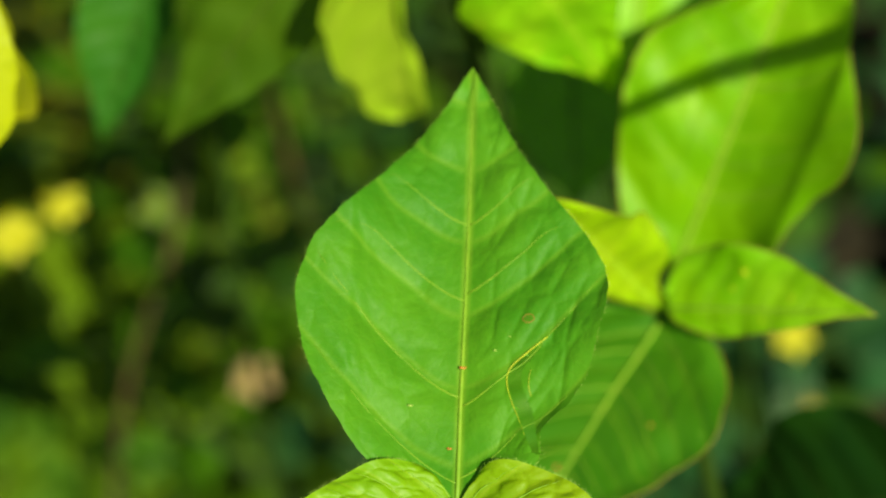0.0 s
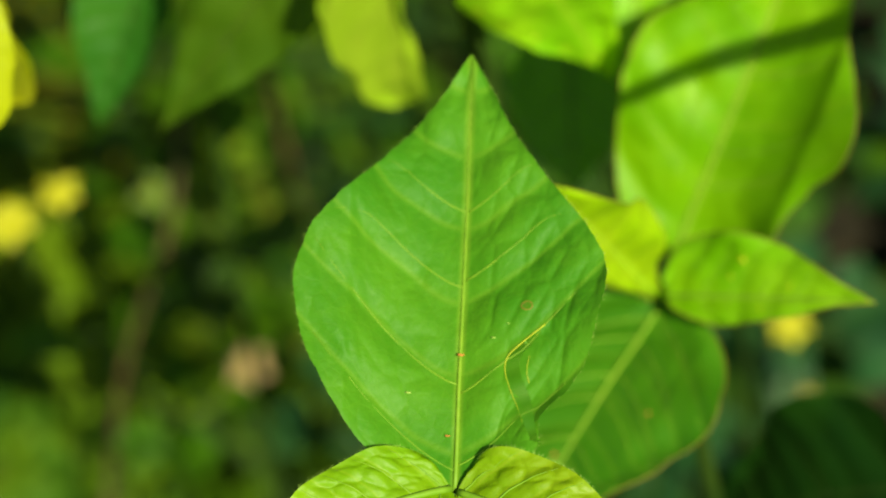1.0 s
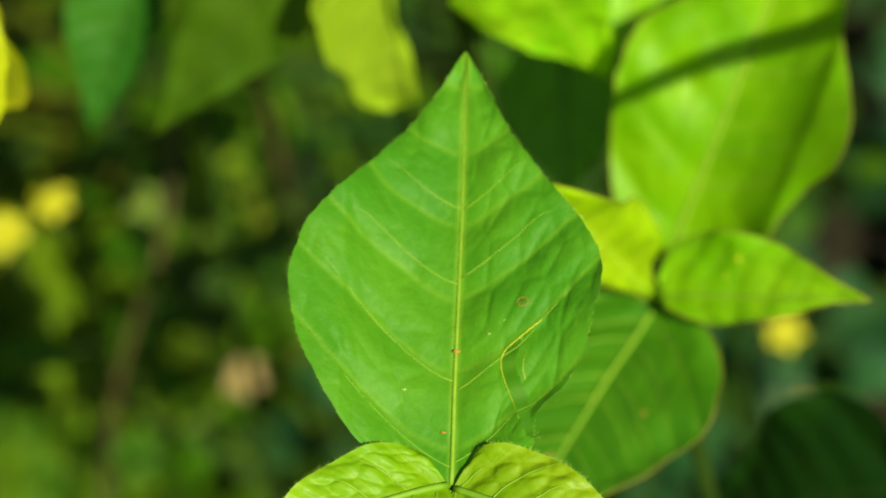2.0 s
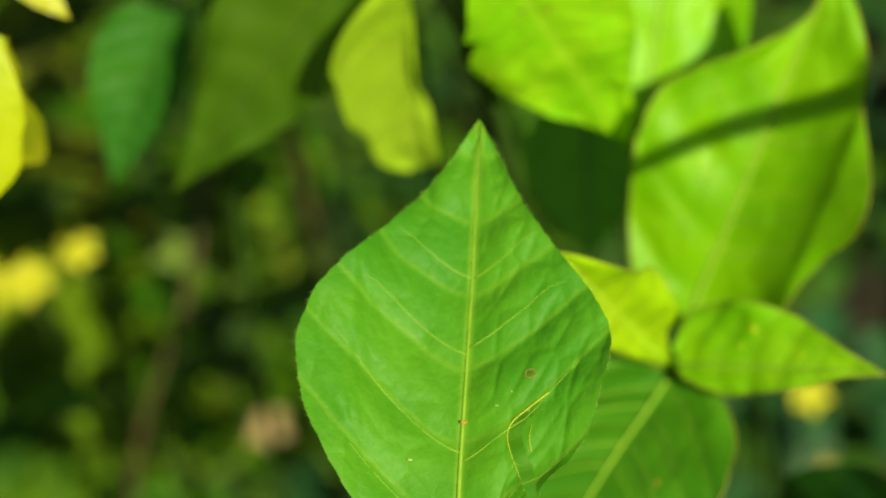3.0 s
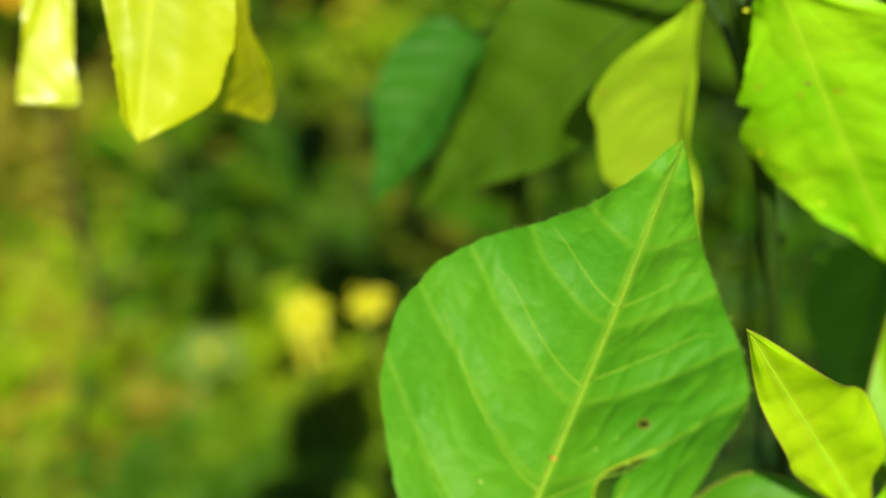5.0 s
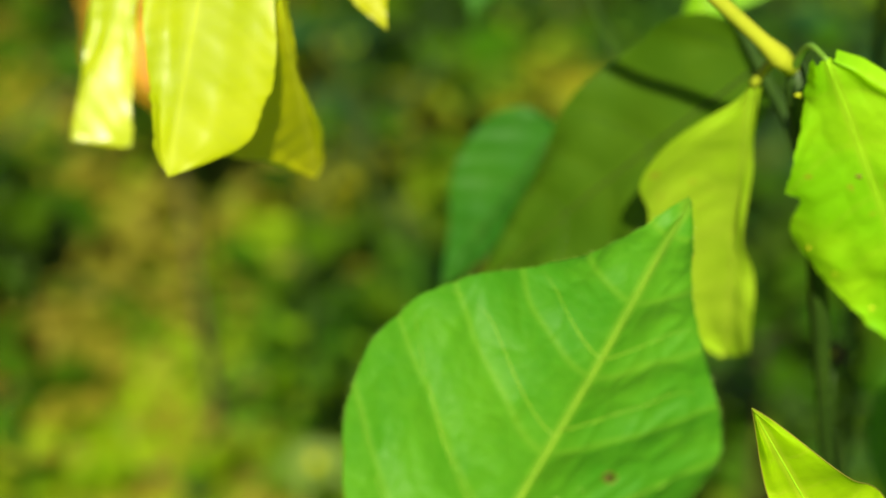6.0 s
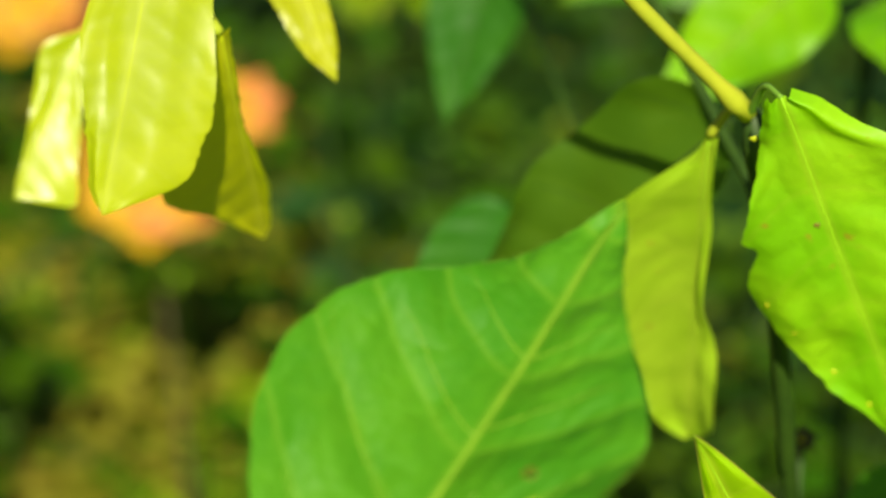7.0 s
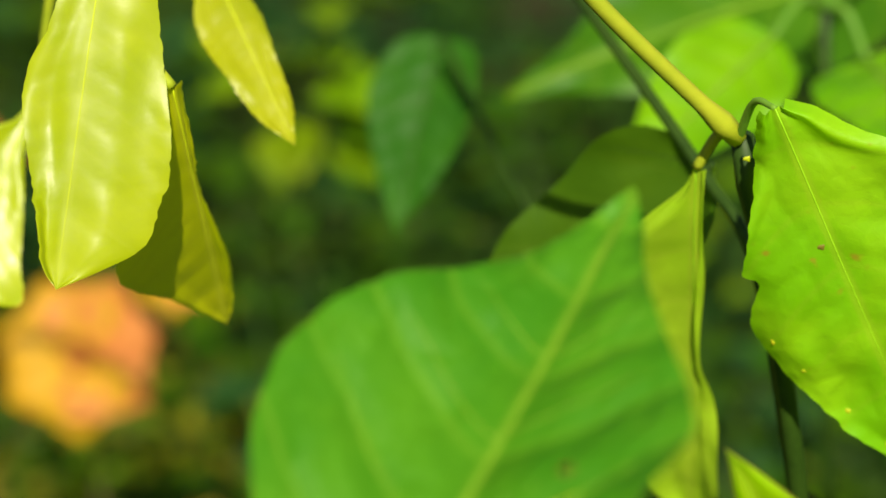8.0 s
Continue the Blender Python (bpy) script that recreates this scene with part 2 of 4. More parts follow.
MAT_STALK = plain_material("dry_stalk_brown", (0.035, 0.03, 0.008), (0.06, 0.045, 0.012), 200.0)
MAT_STEM = plain_material("stem_green", (0.06, 0.17, 0.015), (0.1, 0.22, 0.02), 300.0)
MAT_STEM_YELLOW = plain_material("stem_yellow_green", (0.21, 0.28, 0.015), (0.28, 0.32, 0.02), 300.0)
MAT_STEM_DARK = plain_material("stem_dark_green", (0.012, 0.035, 0.003), (0.02, 0.05, 0.004), 300.0)
MAT_STEM_BROWN = plain_material("stem_brown", (0.035, 0.045, 0.008), (0.06, 0.06, 0.012), 300.0)
MAT_SCAR = plain_material("scar_yellow", (0.22, 0.32, 0.012), (0.30, 0.36, 0.02), 900.0)
MAT_STRAW_RIM = plain_material("rim_brown", (0.10, 0.09, 0.01), (0.16, 0.13, 0.015), 900.0)
MAT_HAIR = plain_material("hair_pale", (0.17, 0.32, 0.04), (0.25, 0.38, 0.07), 900.0)
MAT_SOIL = plain_material("soil", (0.006, 0.007, 0.002), (0.022, 0.018, 0.006), 90.0, 0.95, 0.01, 1.0)
MAT_SPECK = plain_material("speck_rust", (0.3, 0.1, 0.02), (0.4, 0.16, 0.03), 900.0)
MAT_PETAL_ORANGE = plain_material("petal_orange", (0.31, 0.10, 0.02), (0.35, 0.135, 0.025), 120.0)
MAT_PETAL_AMBER = plain_material("petal_amber", (0.31, 0.17, 0.003), (0.35, 0.20, 0.004), 120.0)
MAT_PETAL_TAN = plain_material("petal_tan", (0.42, 0.22, 0.09), (0.48, 0.28, 0.12), 120.0)
MAT_PETAL_YELLOW = plain_material("petal_yellow", (0.22, 0.24, 0.004), (0.28, 0.28, 0.005), 120.0)


# ================= builders =================
def part(name, verts, faces, material, parent, label="", uvs=None, smooth=True):
    me = bpy.data.meshes.new(name)
    me.from_pydata([tuple(v) for v in verts], [], faces)
    if uvs is not None:
        lay = me.uv_layers.new(name="blade")
        vi = np.empty(len(me.loops), dtype=np.int32)
        me.loops.foreach_get("vertex_index", vi)
        lay.data.foreach_set("uv", np.asarray(uvs, dtype=np.float32)[vi].ravel())
    if smooth:
        me.polygons.foreach_set("use_smooth", [True] * len(me.polygons))
    me.materials.append(material)
    me.update()
    ob = new(name, me)
    if parent is not None:
        ob.parent = parent
    if label:
        tagged(ob, label)
    return ob


def smooth_line(points, steps):
    """Catmull-Rom through a few points."""
    p = [Vector(q) for q in points]
    p = [p[0] * 2 - p[1]] + p + [p[-1] * 2 - p[-2]]
    out = []
    for i in range(1, len(p) - 2):
        for k in range(steps):
            t = k / steps
            out.append(0.5 * ((2 * p[i]) + (p[i + 1] - p[i - 1]) * t + (2 * p[i - 1] - 5 * p[i] + 4 * p[i + 1] - p[i + 2]) * t * t
                              + (3 * p[i] - p[i - 1] - 3 * p[i + 1] + p[i + 2]) * t ** 3))
    out.append(p[-2])
    return out


def tube(points, r0, r1, sides=8, knots=()):
    """Tapered tube along points; knots: places (0..1) where it swells."""
    verts, faces = [], []
    n = len(points)
    ref = Vector((0.31, 0.17, 0.93))
    for i, p in enumerate(points):
        d = (points[min(i + 1, n - 1)] - points[max(i - 1, 0)]).normalized()
        a = d.cross(ref).normalized()
        b = d.cross(a)
        u = i / (n - 1)
        r = r0 + (r1 - r0) * u
        for k in knots:
            r *= 1 + 0.5 * math.exp(-((u - k) / 0.03) ** 2)
        for s in range(sides):
            t = 2 * math.pi * s / sides
            verts.append(p + a * (r * math.cos(t)) + b * (r * math.sin(t)))
    for i in range(n - 1):
        for s in range(sides):
            s2 = (s + 1) % sides
            faces.append((i * sides + s, i * sides + s2, (i + 1) * sides + s2, (i + 1) * sides + s))
    faces.append(tuple(range(sides))[::-1])
    faces.append(tuple((n - 1) * sides + s for s in range(sides)))
    return verts, faces


def curve_at(table, u):
    """Smooth value through rows of (u, value)."""
    us, vs = [r[0] for r in table], [r[1] for r in table]
    if u <= us[0]:
        return vs[0]
    if u >= us[-1]:
        return vs[-1]
    i = max(k for k in range(len(us) - 1) if us[k] <= u)
    h = us[i + 1] - us[i]
    t = (u - us[i]) / h
    def slope(k):
        if k in (0, len(us) - 1):
            j = min(max(k, 1), len(us) - 1)
            return (vs[j] - vs[j - 1]) / (us[j] - us[j - 1])
        return (vs[k + 1] - vs[k - 1]) / (us[k + 1] - us[k - 1])
    m0, m1 = slope(i) * h, slope(i + 1) * h
    return ((2 * t ** 3 - 3 * t * t + 1) * vs[i] + (t ** 3 - 2 * t * t + t) * m0
            + (-2 * t ** 3 + 3 * t * t) * vs[i + 1] + (t ** 3 - t * t) * m1)


OVATE = [(0, 0), (0.03, 0.12), (0.1, 0.24), (0.25, 0.34), (0.4, 0.35), (0.6, 0.27), (0.8, 0.13), (0.93, 0.04), (1, 0.0)]
HEART = [(0, 0.02), (0.03, 0.22), (0.1, 0.34), (0.25, 0.42), (0.42, 0.41), (0.6, 0.32), (0.8, 0.16), (0.93, 0.05), (1, 0.0)]


class Blade:
    """A leaf blade in its own space: y runs from base to tip, x to the side, z up. All lengths in metres."""

    def __init__(self, length, right, left=None, fold=(0.0, 0.0), arch=0.0, quilt=0.0, wave=0.0,
                 teeth=0.0, veins=6.0, seed=0, bubble=0.0, cells=9.0):
        self.L, self.right, self.left = length, right, left or right
        self.fold, self.arch = fold, arch
        self.quilt, self.wave, self.teeth, self.veins, self.seed = quilt, wave, teeth, veins, seed
        self.bubble, self.cells = bubble, cells

    def extra(self, u, s, w):
        return 0.0

    def half(self, u, s):
        w = curve_at(self.right if s >= 0 else self.left, u)
        if self.teeth:
            w += self.teeth * (noise.noise(Vector((u * 40, self.seed * 3.1, 1.0 if s >= 0 else 7.0))) + 0.5 * noise.noise(Vector((u * 110, self.seed, 3.0))))
        return max(w, 0.0)

    def at(self, u, s, lift=0.0):
        """Place of the point at u (0..1) along and s (-1..1) across; and its two blade coordinates."""
        w = self.half(u, s) * abs(s)
        f = radians(self.fold[0] if s < 0 else self.fold[1]) * min(1.0, 0.25 + 3.0 * w)
        x, z = math.copysign(w * math.cos(f), s), w * math.sin(f)
        y = u
        z += self.extra(u, s, w)
        ph = (u - 1.15 * w ** 1.4) * self.veins
        z += self.quilt * (abs(math.sin(math.pi * (ph + 0.5))) ** 0.7) * min(1.0, 12 * w) * (1 - 0.4 * abs(s))
        z += self.wave * noise.noise(Vector((u * 4.0, s * 2.0, self.seed * 1.7))) * (0.3 + abs(s))
        z += self.wave * 0.5 * abs(s) ** 3 * math.sin(u * 17 + self.seed + (2.0 if s < 0 else 0.0))
        if self.bubble:
            # blistered between the finer veins
            d = noise.voronoi(Vector((math.copysign(w, s) * self.cells, ph * self.cells / self.veins * 0.8, self.seed * 2.3)))[0]
            z += self.bubble * (min(0.5, d[1] - d[0]) ** 0.6) * min(1.0, 14 * w) * min(1.0, 5 * (1 - abs(s)) + 0.2)
        if self.arch:
            a = self.arch * u
            # the midrib bends downwards in a circle
            r = 1.0 / self.arch
            yy, zz = math.sin(self.arch * y) * r, -(1 - math.cos(self.arch * y)) * r
            y, z = yy + z * math.sin(a), zz + z * math.cos(a)
        return Vector((x, y, z + lift)) * self.L, (math.copysign(w, s), u)

    def surface(self, nu, ns, hole=None):
        verts, uvs, faces = [], [], []
        for i in range(nu + 1):
            u = i / nu
            for j in range(-ns, ns + 1):
                p, c = self.at(u, j / ns)
                verts.append(p)
                uvs.append(c)
        k = 2 * ns + 1
        for i in range(nu):
            for j in range(2 * ns):
                if hole and hole((i + 0.5) / nu, (j + 0.5 - ns) / ns):
                    continue
                faces.append((i * k + j, i * k + j + 1, (i + 1) * k + j + 1, (i + 1) * k + j))
        return verts, faces, uvs


def place(base, tip, up, along=None):
    """Pose of a blade with its base there, its y axis towards tip and its z axis near up."""
    base, tip, up = Vector(base), Vector(tip), Vector(up)
    y = (tip - base).normalized()
    x = y.cross(up).normalized()
    z = x.cross(y)
    m = Matrix((x, y, z)).transposed().to_4x4()
    m.translation = base
    return m


def leaf_on(plant, blade, m, material, name="leaf", label="", nu=26, ns=10, rib=0.0, side_veins=0, hairs=0, hole=None, rib_mat=None):
    """A leaf blade with its midrib, raised side veins and hairs, under a plant."""
    v, f, uv = blade.surface(nu, ns, hole)
    ob = part(name, v, f, material, plant, label, uv)
    ob.matrix_basis = m
    rib_mat = rib_mat or MAT_VEIN
    if rib:
        pts = [blade.at(u / 24, 0.0, 0.0)[0] + Vector((0, 0, rib * 0.15)) for u in range(25)]
        rv, rf = tube(pts, rib, rib * 0.18, 6)
        part("midrib", rv, rf, rib_mat, ob, "pale green midrib")
    for k in range(side_veins):
        u0 = 0.03 + 0.62 * k / max(1, side_veins - 1) + 0.03 * math.sin(3.1 * k + blade.seed)
        for sgn in (-1, 1):
            u0 += 0.02 * sgn * math.cos(k * 2.3 + blade.seed)
            pts = []
            for q in range(13):
                s = q / 12 * 0.93
                u = u0
                for _ in range(4):
                    u = u0 + 1.15 * (blade.half(min(u, 0.98), sgn) * s) ** 1.4 * 1.15 + 0.02 * s
                pts.append(blade.at(min(u, 0.985), sgn * s)[0] + Vector((0, 0, rib * -0.02)))
            rv, rf = tube(pts, rib * 0.34, rib * 0.07, 5)
            part("side_vein", rv, rf, rib_mat, ob)
    if hairs:
        rnd = random.Random(blade.seed + 11)
        hv, hf = [], []
        for q in range(hairs):
            u, sgn = rnd.random() ** 0.9, rnd.choice((-1, 1))
            p = blade.at(u, sgn)[0]
            mid = blade.at(u, sgn * 0.9)[0]
            d = (p - mid).normalized() + Vector((rnd.uniform(-0.5, 0.5), rnd.uniform(-0.3, 0.8), rnd.uniform(-0.2, 0.9)))
            d = d.normalized() * rnd.uniform(0.0002, 0.0007)
            a = d.cross(Vector((0.3, 0.2, 0.9))).normalized() * 0.000014
            b = d.cross(a).normalized() * 0.000014
            i = len(hv)
            hv += [p + a, p - a * 0.5 + b, p - a * 0.5 - b, p + d]
            hf += [(i, i + 1, i + 3), (i + 1, i + 2, i + 3), (i + 2, i, i + 3)]
        tagged(part("hair_fringe", hv, hf, MAT_HAIR, ob, "fine pale hairs", smooth=False), kind="stuff")
    return ob


def plant_at(name, where, label, category="plant", group=""):
    e = new(name)
    e.empty_display_size = 0.02
    e.location = where
    return tagged(e, label, category, group)


def local(plant, p):
    return Vector(p) - plant.location


def stem_on(plant, points, r0, r1, material, name="stem", label="", steps=8, knots=(), sides=8):
    pts = smooth_line([local(plant, p) for p in points], steps)
    v, f = tube(pts, r0, r1, sides, knots)
    return part(name, v, f, material, plant, label)


def leaf_pose(plant, base, tip, up):
    m = place(base, tip, up)
    m.translation = local(plant, base)
    return m


def edge_on(leaf, blade, r=0.00011, material=None):
    """Thin dried edge all round a blade."""
    line = [blade.at(u / 40, 1.0)[0] for u in range(41)] + [blade.at(u / 40, -1.0)[0] for u in range(39, -1, -1)]
    v, f = tube(line, r, r, 5)
    part("leaf_edge", v, f, material or MAT_RIM, leaf, "thin tan dried leaf edge")


def fleck_on(leaf, blade, x, u, r, material):
    """A small flat spot of damaged tissue."""
    c = blade.at(u, x / max(blade.half(u, x), 0.001))[0]
    v, f = [c + Vector((0, 0, r * 0.25))], []
    for k in range(10):
        a, q = 2 * math.pi * k / 10, r * (1 + 0.3 * math.sin(k * 2.1 + x * 90))
        v += [c + Vector((math.cos(a) * q * 0.7, math.sin(a) * q * 0.7, r * 0.2)), c + Vector((math.cos(a) * q, math.sin(a) * q, -r * 0.1))]
    for k in range(10):
        n = (k + 1) % 10
        f += [(0, 1 + 2 * k, 1 + 2 * n), (1 + 2 * k, 2 + 2 * k, 2 + 2 * n, 1 + 2 * n)]
    part("fleck", v, f, material, leaf)


# ================= ground =================
def ground_sheet():
    """One sheet of uneven soil, fine near the plants and coarse towards the horizon."""
    xs = sorted({round(s * (0.03 * k if k < 50 else 1.5 * 1.22 ** (k - 50)), 4) for k in range(78) for s in (-1, 1)})
    verts, faces = [], []
    for y in xs:
        for x in xs:
            d = math.hypot(x, y)
            h = 0.018 * noise.fractal(Vector((x * 9, y * 9, 0.3)), 1.0, 2.0, 4) if d < 3 else 0.0
            verts.append((x, y, GROUND + h - 0.006))
    n = len(xs)
    for i in range(n - 1):
        for j in range(n - 1):
            faces.append((i * n + j, i * n + j + 1, (i + 1) * n + j + 1, (i + 1) * n + j))
    return part("ground", verts, faces, MAT_SOIL, None)


tagged(ground_sheet(), "dark soil under the undergrowth", "ground", kind="structure")

# ================= plant with the broad perch leaf =================
perch = plant_at("broad_leaf_plant", (0.012, -0.012, GROUND), "broad-leaved green herb with a chewed top leaf and hairy young leaves")
stem_on(perch, [(0.012, -0.012, GROUND - 0.01), (0.02, -0.004, 0.1), (0.014, -0.016, 0.21), (0.009, -0.034, 0.298)], 0.0024, 0.0014, MAT_STEM, knots=(0.5, 0.97))
stem_on(perch, [(0.009, -0.034, 0.298), (0.0075, -0.039, 0.307), (0.0055, -0.0385, 0.315), (0.00401, -0.03655, 0.3183)], 0.0011, 0.0008, MAT_STEM, "petiole")
PERCH_RIGHT = [(0, 0.01), (0.03, 0.115), (0.06, 0.165), (0.09, 0.184), (0.12, 0.176), (0.15, 0.178), (0.18, 0.2), (0.21, 0.235), (0.28, 0.285), (0.36, 0.312),
               (0.43, 0.327), (0.5, 0.315), (0.575, 0.275), (0.69, 0.187), (0.8, 0.11), (0.91, 0.05), (1, 0)]
PERCH_LEFT = [(0, 0.01), (0.036, 0.11), (0.08, 0.19), (0.14, 0.248), (0.21, 0.294), (0.30, 0.342), (0.39, 0.367), (0.46, 0.371),
              (0.56, 0.334), (0.69, 0.226), (0.8, 0.145), (0.91, 0.06), (1, 0)]
TEAR = [(0.09, 0.172), (0.14, 0.152), (0.18, 0.134), (0.22, 0.118), (0.26, 0.108), (0.29, 0.116), (0.32, 0.15), (0.355, 0.195)]


class TornBlade(Blade):
    """The perch leaf: one flap beside the base is torn loose, sinks a little and has a folded edge."""

    def extra(self, u, s, w):
        if s <= 0 or not 0.1 < u < 0.5:
            return 0.0
        line = curve_at(TEAR, min(u, 0.355))
        z = 0.0
        if w > line + 0.004 and u < 0.37:
            z -= 0.03 * min(1.0, (0.37 - u) / 0.12)
        rim = self.half(u, s) - w
        # the edge turns up along a straight crease
        return z + 0.32 * max(0.0, 0.072 * min(1.0, (0.5 - u) / 0.2) - rim) * min(1.0, (u - 0.1) / 0.05)


perch_blade = TornBlade(0.0575, PERCH_RIGHT, PERCH_LEFT, fold=(32, 0), quilt=0.0065, wave=0.018, teeth=0.003, veins=6.0, seed=1, bubble=0.008, cells=13.0)


def perch_hole(u, s):
    """The chewed hole and the open tear."""
    x = perch_blade.half(u, s) * s
    if math.hypot(x - 0.150, (u - 0.398) * 1.25) < 0.0105:
        return True
    return s > 0 and 0.1 < u < 0.34 and 0.0 < x - curve_at(TEAR, u) < 0.004 + 0.022 * math.sin(math.pi * min(1.0, (0.34 - u) / 0.24)) ** 0.7


perch_leaf = leaf_on(perch, perch_blade, leaf_pose(perch, (0.00401, -0.03655, 0.31831), (0.00153, 0.01705, 0.33902), (-0.263, -0.358, 0.896)),
                     MAT_MAIN, "leaf", "broad mid-green leaf with a hole and a yellow-edged tear", nu=190, ns=80, rib=0.00034, side_veins=4, hairs=420, hole=perch_hole)


def on_perch(x, u):
    return perch_blade.at(u, x / perch_blade.half(u, x))[0]


v, f = tube(smooth_line([on_perch(x - 0.002, u) + Vector((0, 0, 0.0001)) for u, x in TEAR[1:]], 5), 0.00002, 0.00009, 6)
part("scar", v, f, MAT_SCAR, perch_leaf, "yellow healed edge of the tear")
v, f = tube(smooth_line([on_perch(x, u) + Vector((0, 0, 0.0001)) for u, x in ((0.235, 0.149), (0.255, 0.146), (0.275, 0.149), (0.29, 0.154))], 5), 0.00005, 0.00002, 6)
part("scar", v, f, MAT_SCAR, perch_leaf, "yellow healed edge of the tear")
v, f = tube(smooth_line([on_perch(0.15 + 0.0125 * math.cos(a), 0.398 + 0.0095 * math.sin(a)) for a in np.linspace(0, 2 * math.pi, 13)], 2), 0.00007, 0.00007, 5)
part("scar", v, f, MAT_STRAW_RIM, perch_leaf, "brown-yellow rim of the chewed hole")
for x, u, r, m in ((0.004, 0.297, 0.0004, MAT_SPECK), (0.078, 0.33, 0.00022, MAT_HAIR), (-0.105, 0.21, 0.0003, MAT_HAIR), (0.11, 0.36, 0.00015, MAT_HAIR), (-0.02, 0.12, 0.0003, MAT_SPECK)):
    c = on_perch(x, u) + Vector((0, 0, r * 0.4 + (0.0003 if abs(x) < 0.01 else 0)))
    v, f = tube([c + Vector((-r, 0.2 * r, 0)), c + Vector((-0.3 * r, 0, 0.3 * r)), c + Vector((0.5 * r, -0.2 * r, 0.2 * r)), c + Vector((1.1 * r, 0.1 * r, 0))], r * 0.5, r * 0.25, 6)
    part("fleck", v, f, m, perch_leaf)
young = Blade(0.028, [(u, w * 0.6) for u, w in HEART], HEART, fold=(18, 10), arch=0.9, quilt=0.003, wave=0.03, veins=6.0, bubble=0.022, cells=14.0, seed=3)
leaf_on(perch, young, leaf_pose(perch, (0.0035, -0.0368, 0.3192), (-0.0115, -0.0465, 0.3265), (-0.15, -0.3, 0.94)),
        MAT_YOUNG, "leaf", "puckered hairy young leaf", nu=90, ns=40, rib=0.0005, side_veins=5, hairs=420)
young = Blade(0.029, HEART, [(u, w * 0.6) for u, w in HEART], fold=(10, 18), arch=0.9, quilt=0.003, wave=0.03, veins=6.0, bubble=0.022, cells=14.0, seed=4)
leaf_on(perch, young, leaf_pose(perch, (0.0045, -0.0371, 0.3190), (0.0215, -0.0462, 0.3265), (0.1, -0.3, 0.94)),
        MAT_YOUNG, "leaf", "puckered hairy young leaf", nu=90, ns=40, rib=0.0005, side_veins=5, hairs=420)

# ================= plant with the large upright leaf =================
NODE = (0.0258, 0.040, 0.2630)
side = plant_at("broad_leaf_plant", (0.05, 0.07, GROUND), "broad-leaved bright green herb with large leaves round one node")
stem_on(side, [(0.05, 0.07, GROUND - 0.01), (0.046, 0.06, 0.09), (0.036, 0.05, 0.19), NODE], 0.0024, 0.0014, MAT_STEM_DARK, knots=(0.6, 0.98))
UPRIGHT_R = [(0, 0.01), (0.05, 0.09), (0.11, 0.165), (0.17, 0.207), (0.22, 0.206), (0.28, 0.218), (0.34, 0.243), (0.39, 0.258), (0.44, 0.282), (0.52, 0.29),
             (0.6, 0.272), (0.67, 0.232), (0.74, 0.186), (0.83, 0.142), (0.93, 0.058), (1, 0)]
UPRIGHT_L = [(0, 0.01), (0.05, 0.12), (0.12, 0.185), (0.25, 0.242), (0.37, 0.272), (0.46, 0.287), (0.56, 0.272), (0.66, 0.19), (0.76, 0.095), (0.86, 0.014), (0.95, 0.004), (1, 0)]
b = Blade(0.067, [(u, w * 1.27) for u, w in UPRIGHT_R], UPRIGHT_L, fold=(6, 46), arch=0.12, quilt=0.015, wave=0.05, teeth=0.005, veins=6.0, seed=5, bubble=0.014, cells=9.0)
r_leaf = leaf_on(side, b, leaf_pose(side, (0.0267, 0.0588, 0.2512), (0.0466, 0.0840, 0.3078), (-0.02, -0.9, 0.42)), MAT_BRIGHT, "leaf",
        "large bright green leaf standing upright", nu=50, ns=22, rib=0.0006, side_veins=5)
edge_on(r_leaf, b)
stem_on(side, [NODE, (0.027, 0.05, 0.2525), (0.0267, 0.0588, 0.2512)], 0.0011, 0.0009, MAT_STEM, "petiole")
b = Blade(0.0384, [(0, 0.01), (0.06, 0.05), (0.14, 0.085), (0.28, 0.118), (0.4, 0.122), (0.55, 0.1), (0.72, 0.06), (0.88, 0.022), (1, 0)],
          [(0, 0.08), (0.05, 0.205), (0.12, 0.24), (0.25, 0.255), (0.41, 0.248), (0.56, 0.215), (0.7, 0.15), (0.85, 0.07), (1, 0)],
          fold=(14, 16), arch=0.2, quilt=0.004, wave=0.03, teeth=0.006, veins=7.0, seed=6, bubble=0.012, cells=9.0)
point_leaf = leaf_on(side, b, leaf_pose(side, (0.0262, 0.0363, 0.2686), (0.0548, 0.0212, 0.2892), (-0.45, -0.4, 0.8)), MAT_FRESH, "leaf",
        "pointed green leaf", nu=44, ns=18, rib=0.0003, side_veins=5)
edge_on(point_leaf, b)
for x, u, r in ((-0.15, 0.40, 0.0007), (-0.08, 0.34, 0.0004), (0.05, 0.5, 0.0003), (-0.05, 0.62, 0.0003)):
    fleck_on(point_leaf, b, x, u, r, MAT_TAN)
b = Blade(0.05, [(u, w * 1.02) for u, w in HEART], [(0, 0.03), (0.02, 0.17), (0.1, 0.29), (0.2, 0.365), (0.3, 0.415), (0.38, 0.436), (0.44, 0.41), (0.51, 0.35), (0.61, 0.305), (0.7, 0.22), (0.83, 0.12), (0.94, 0.04), (1, 0)],
          fold=(8, 8), arch=0.2, quilt=0.008, wave=0.04, teeth=0.005, veins=7.0, seed=7, bubble=0.008)
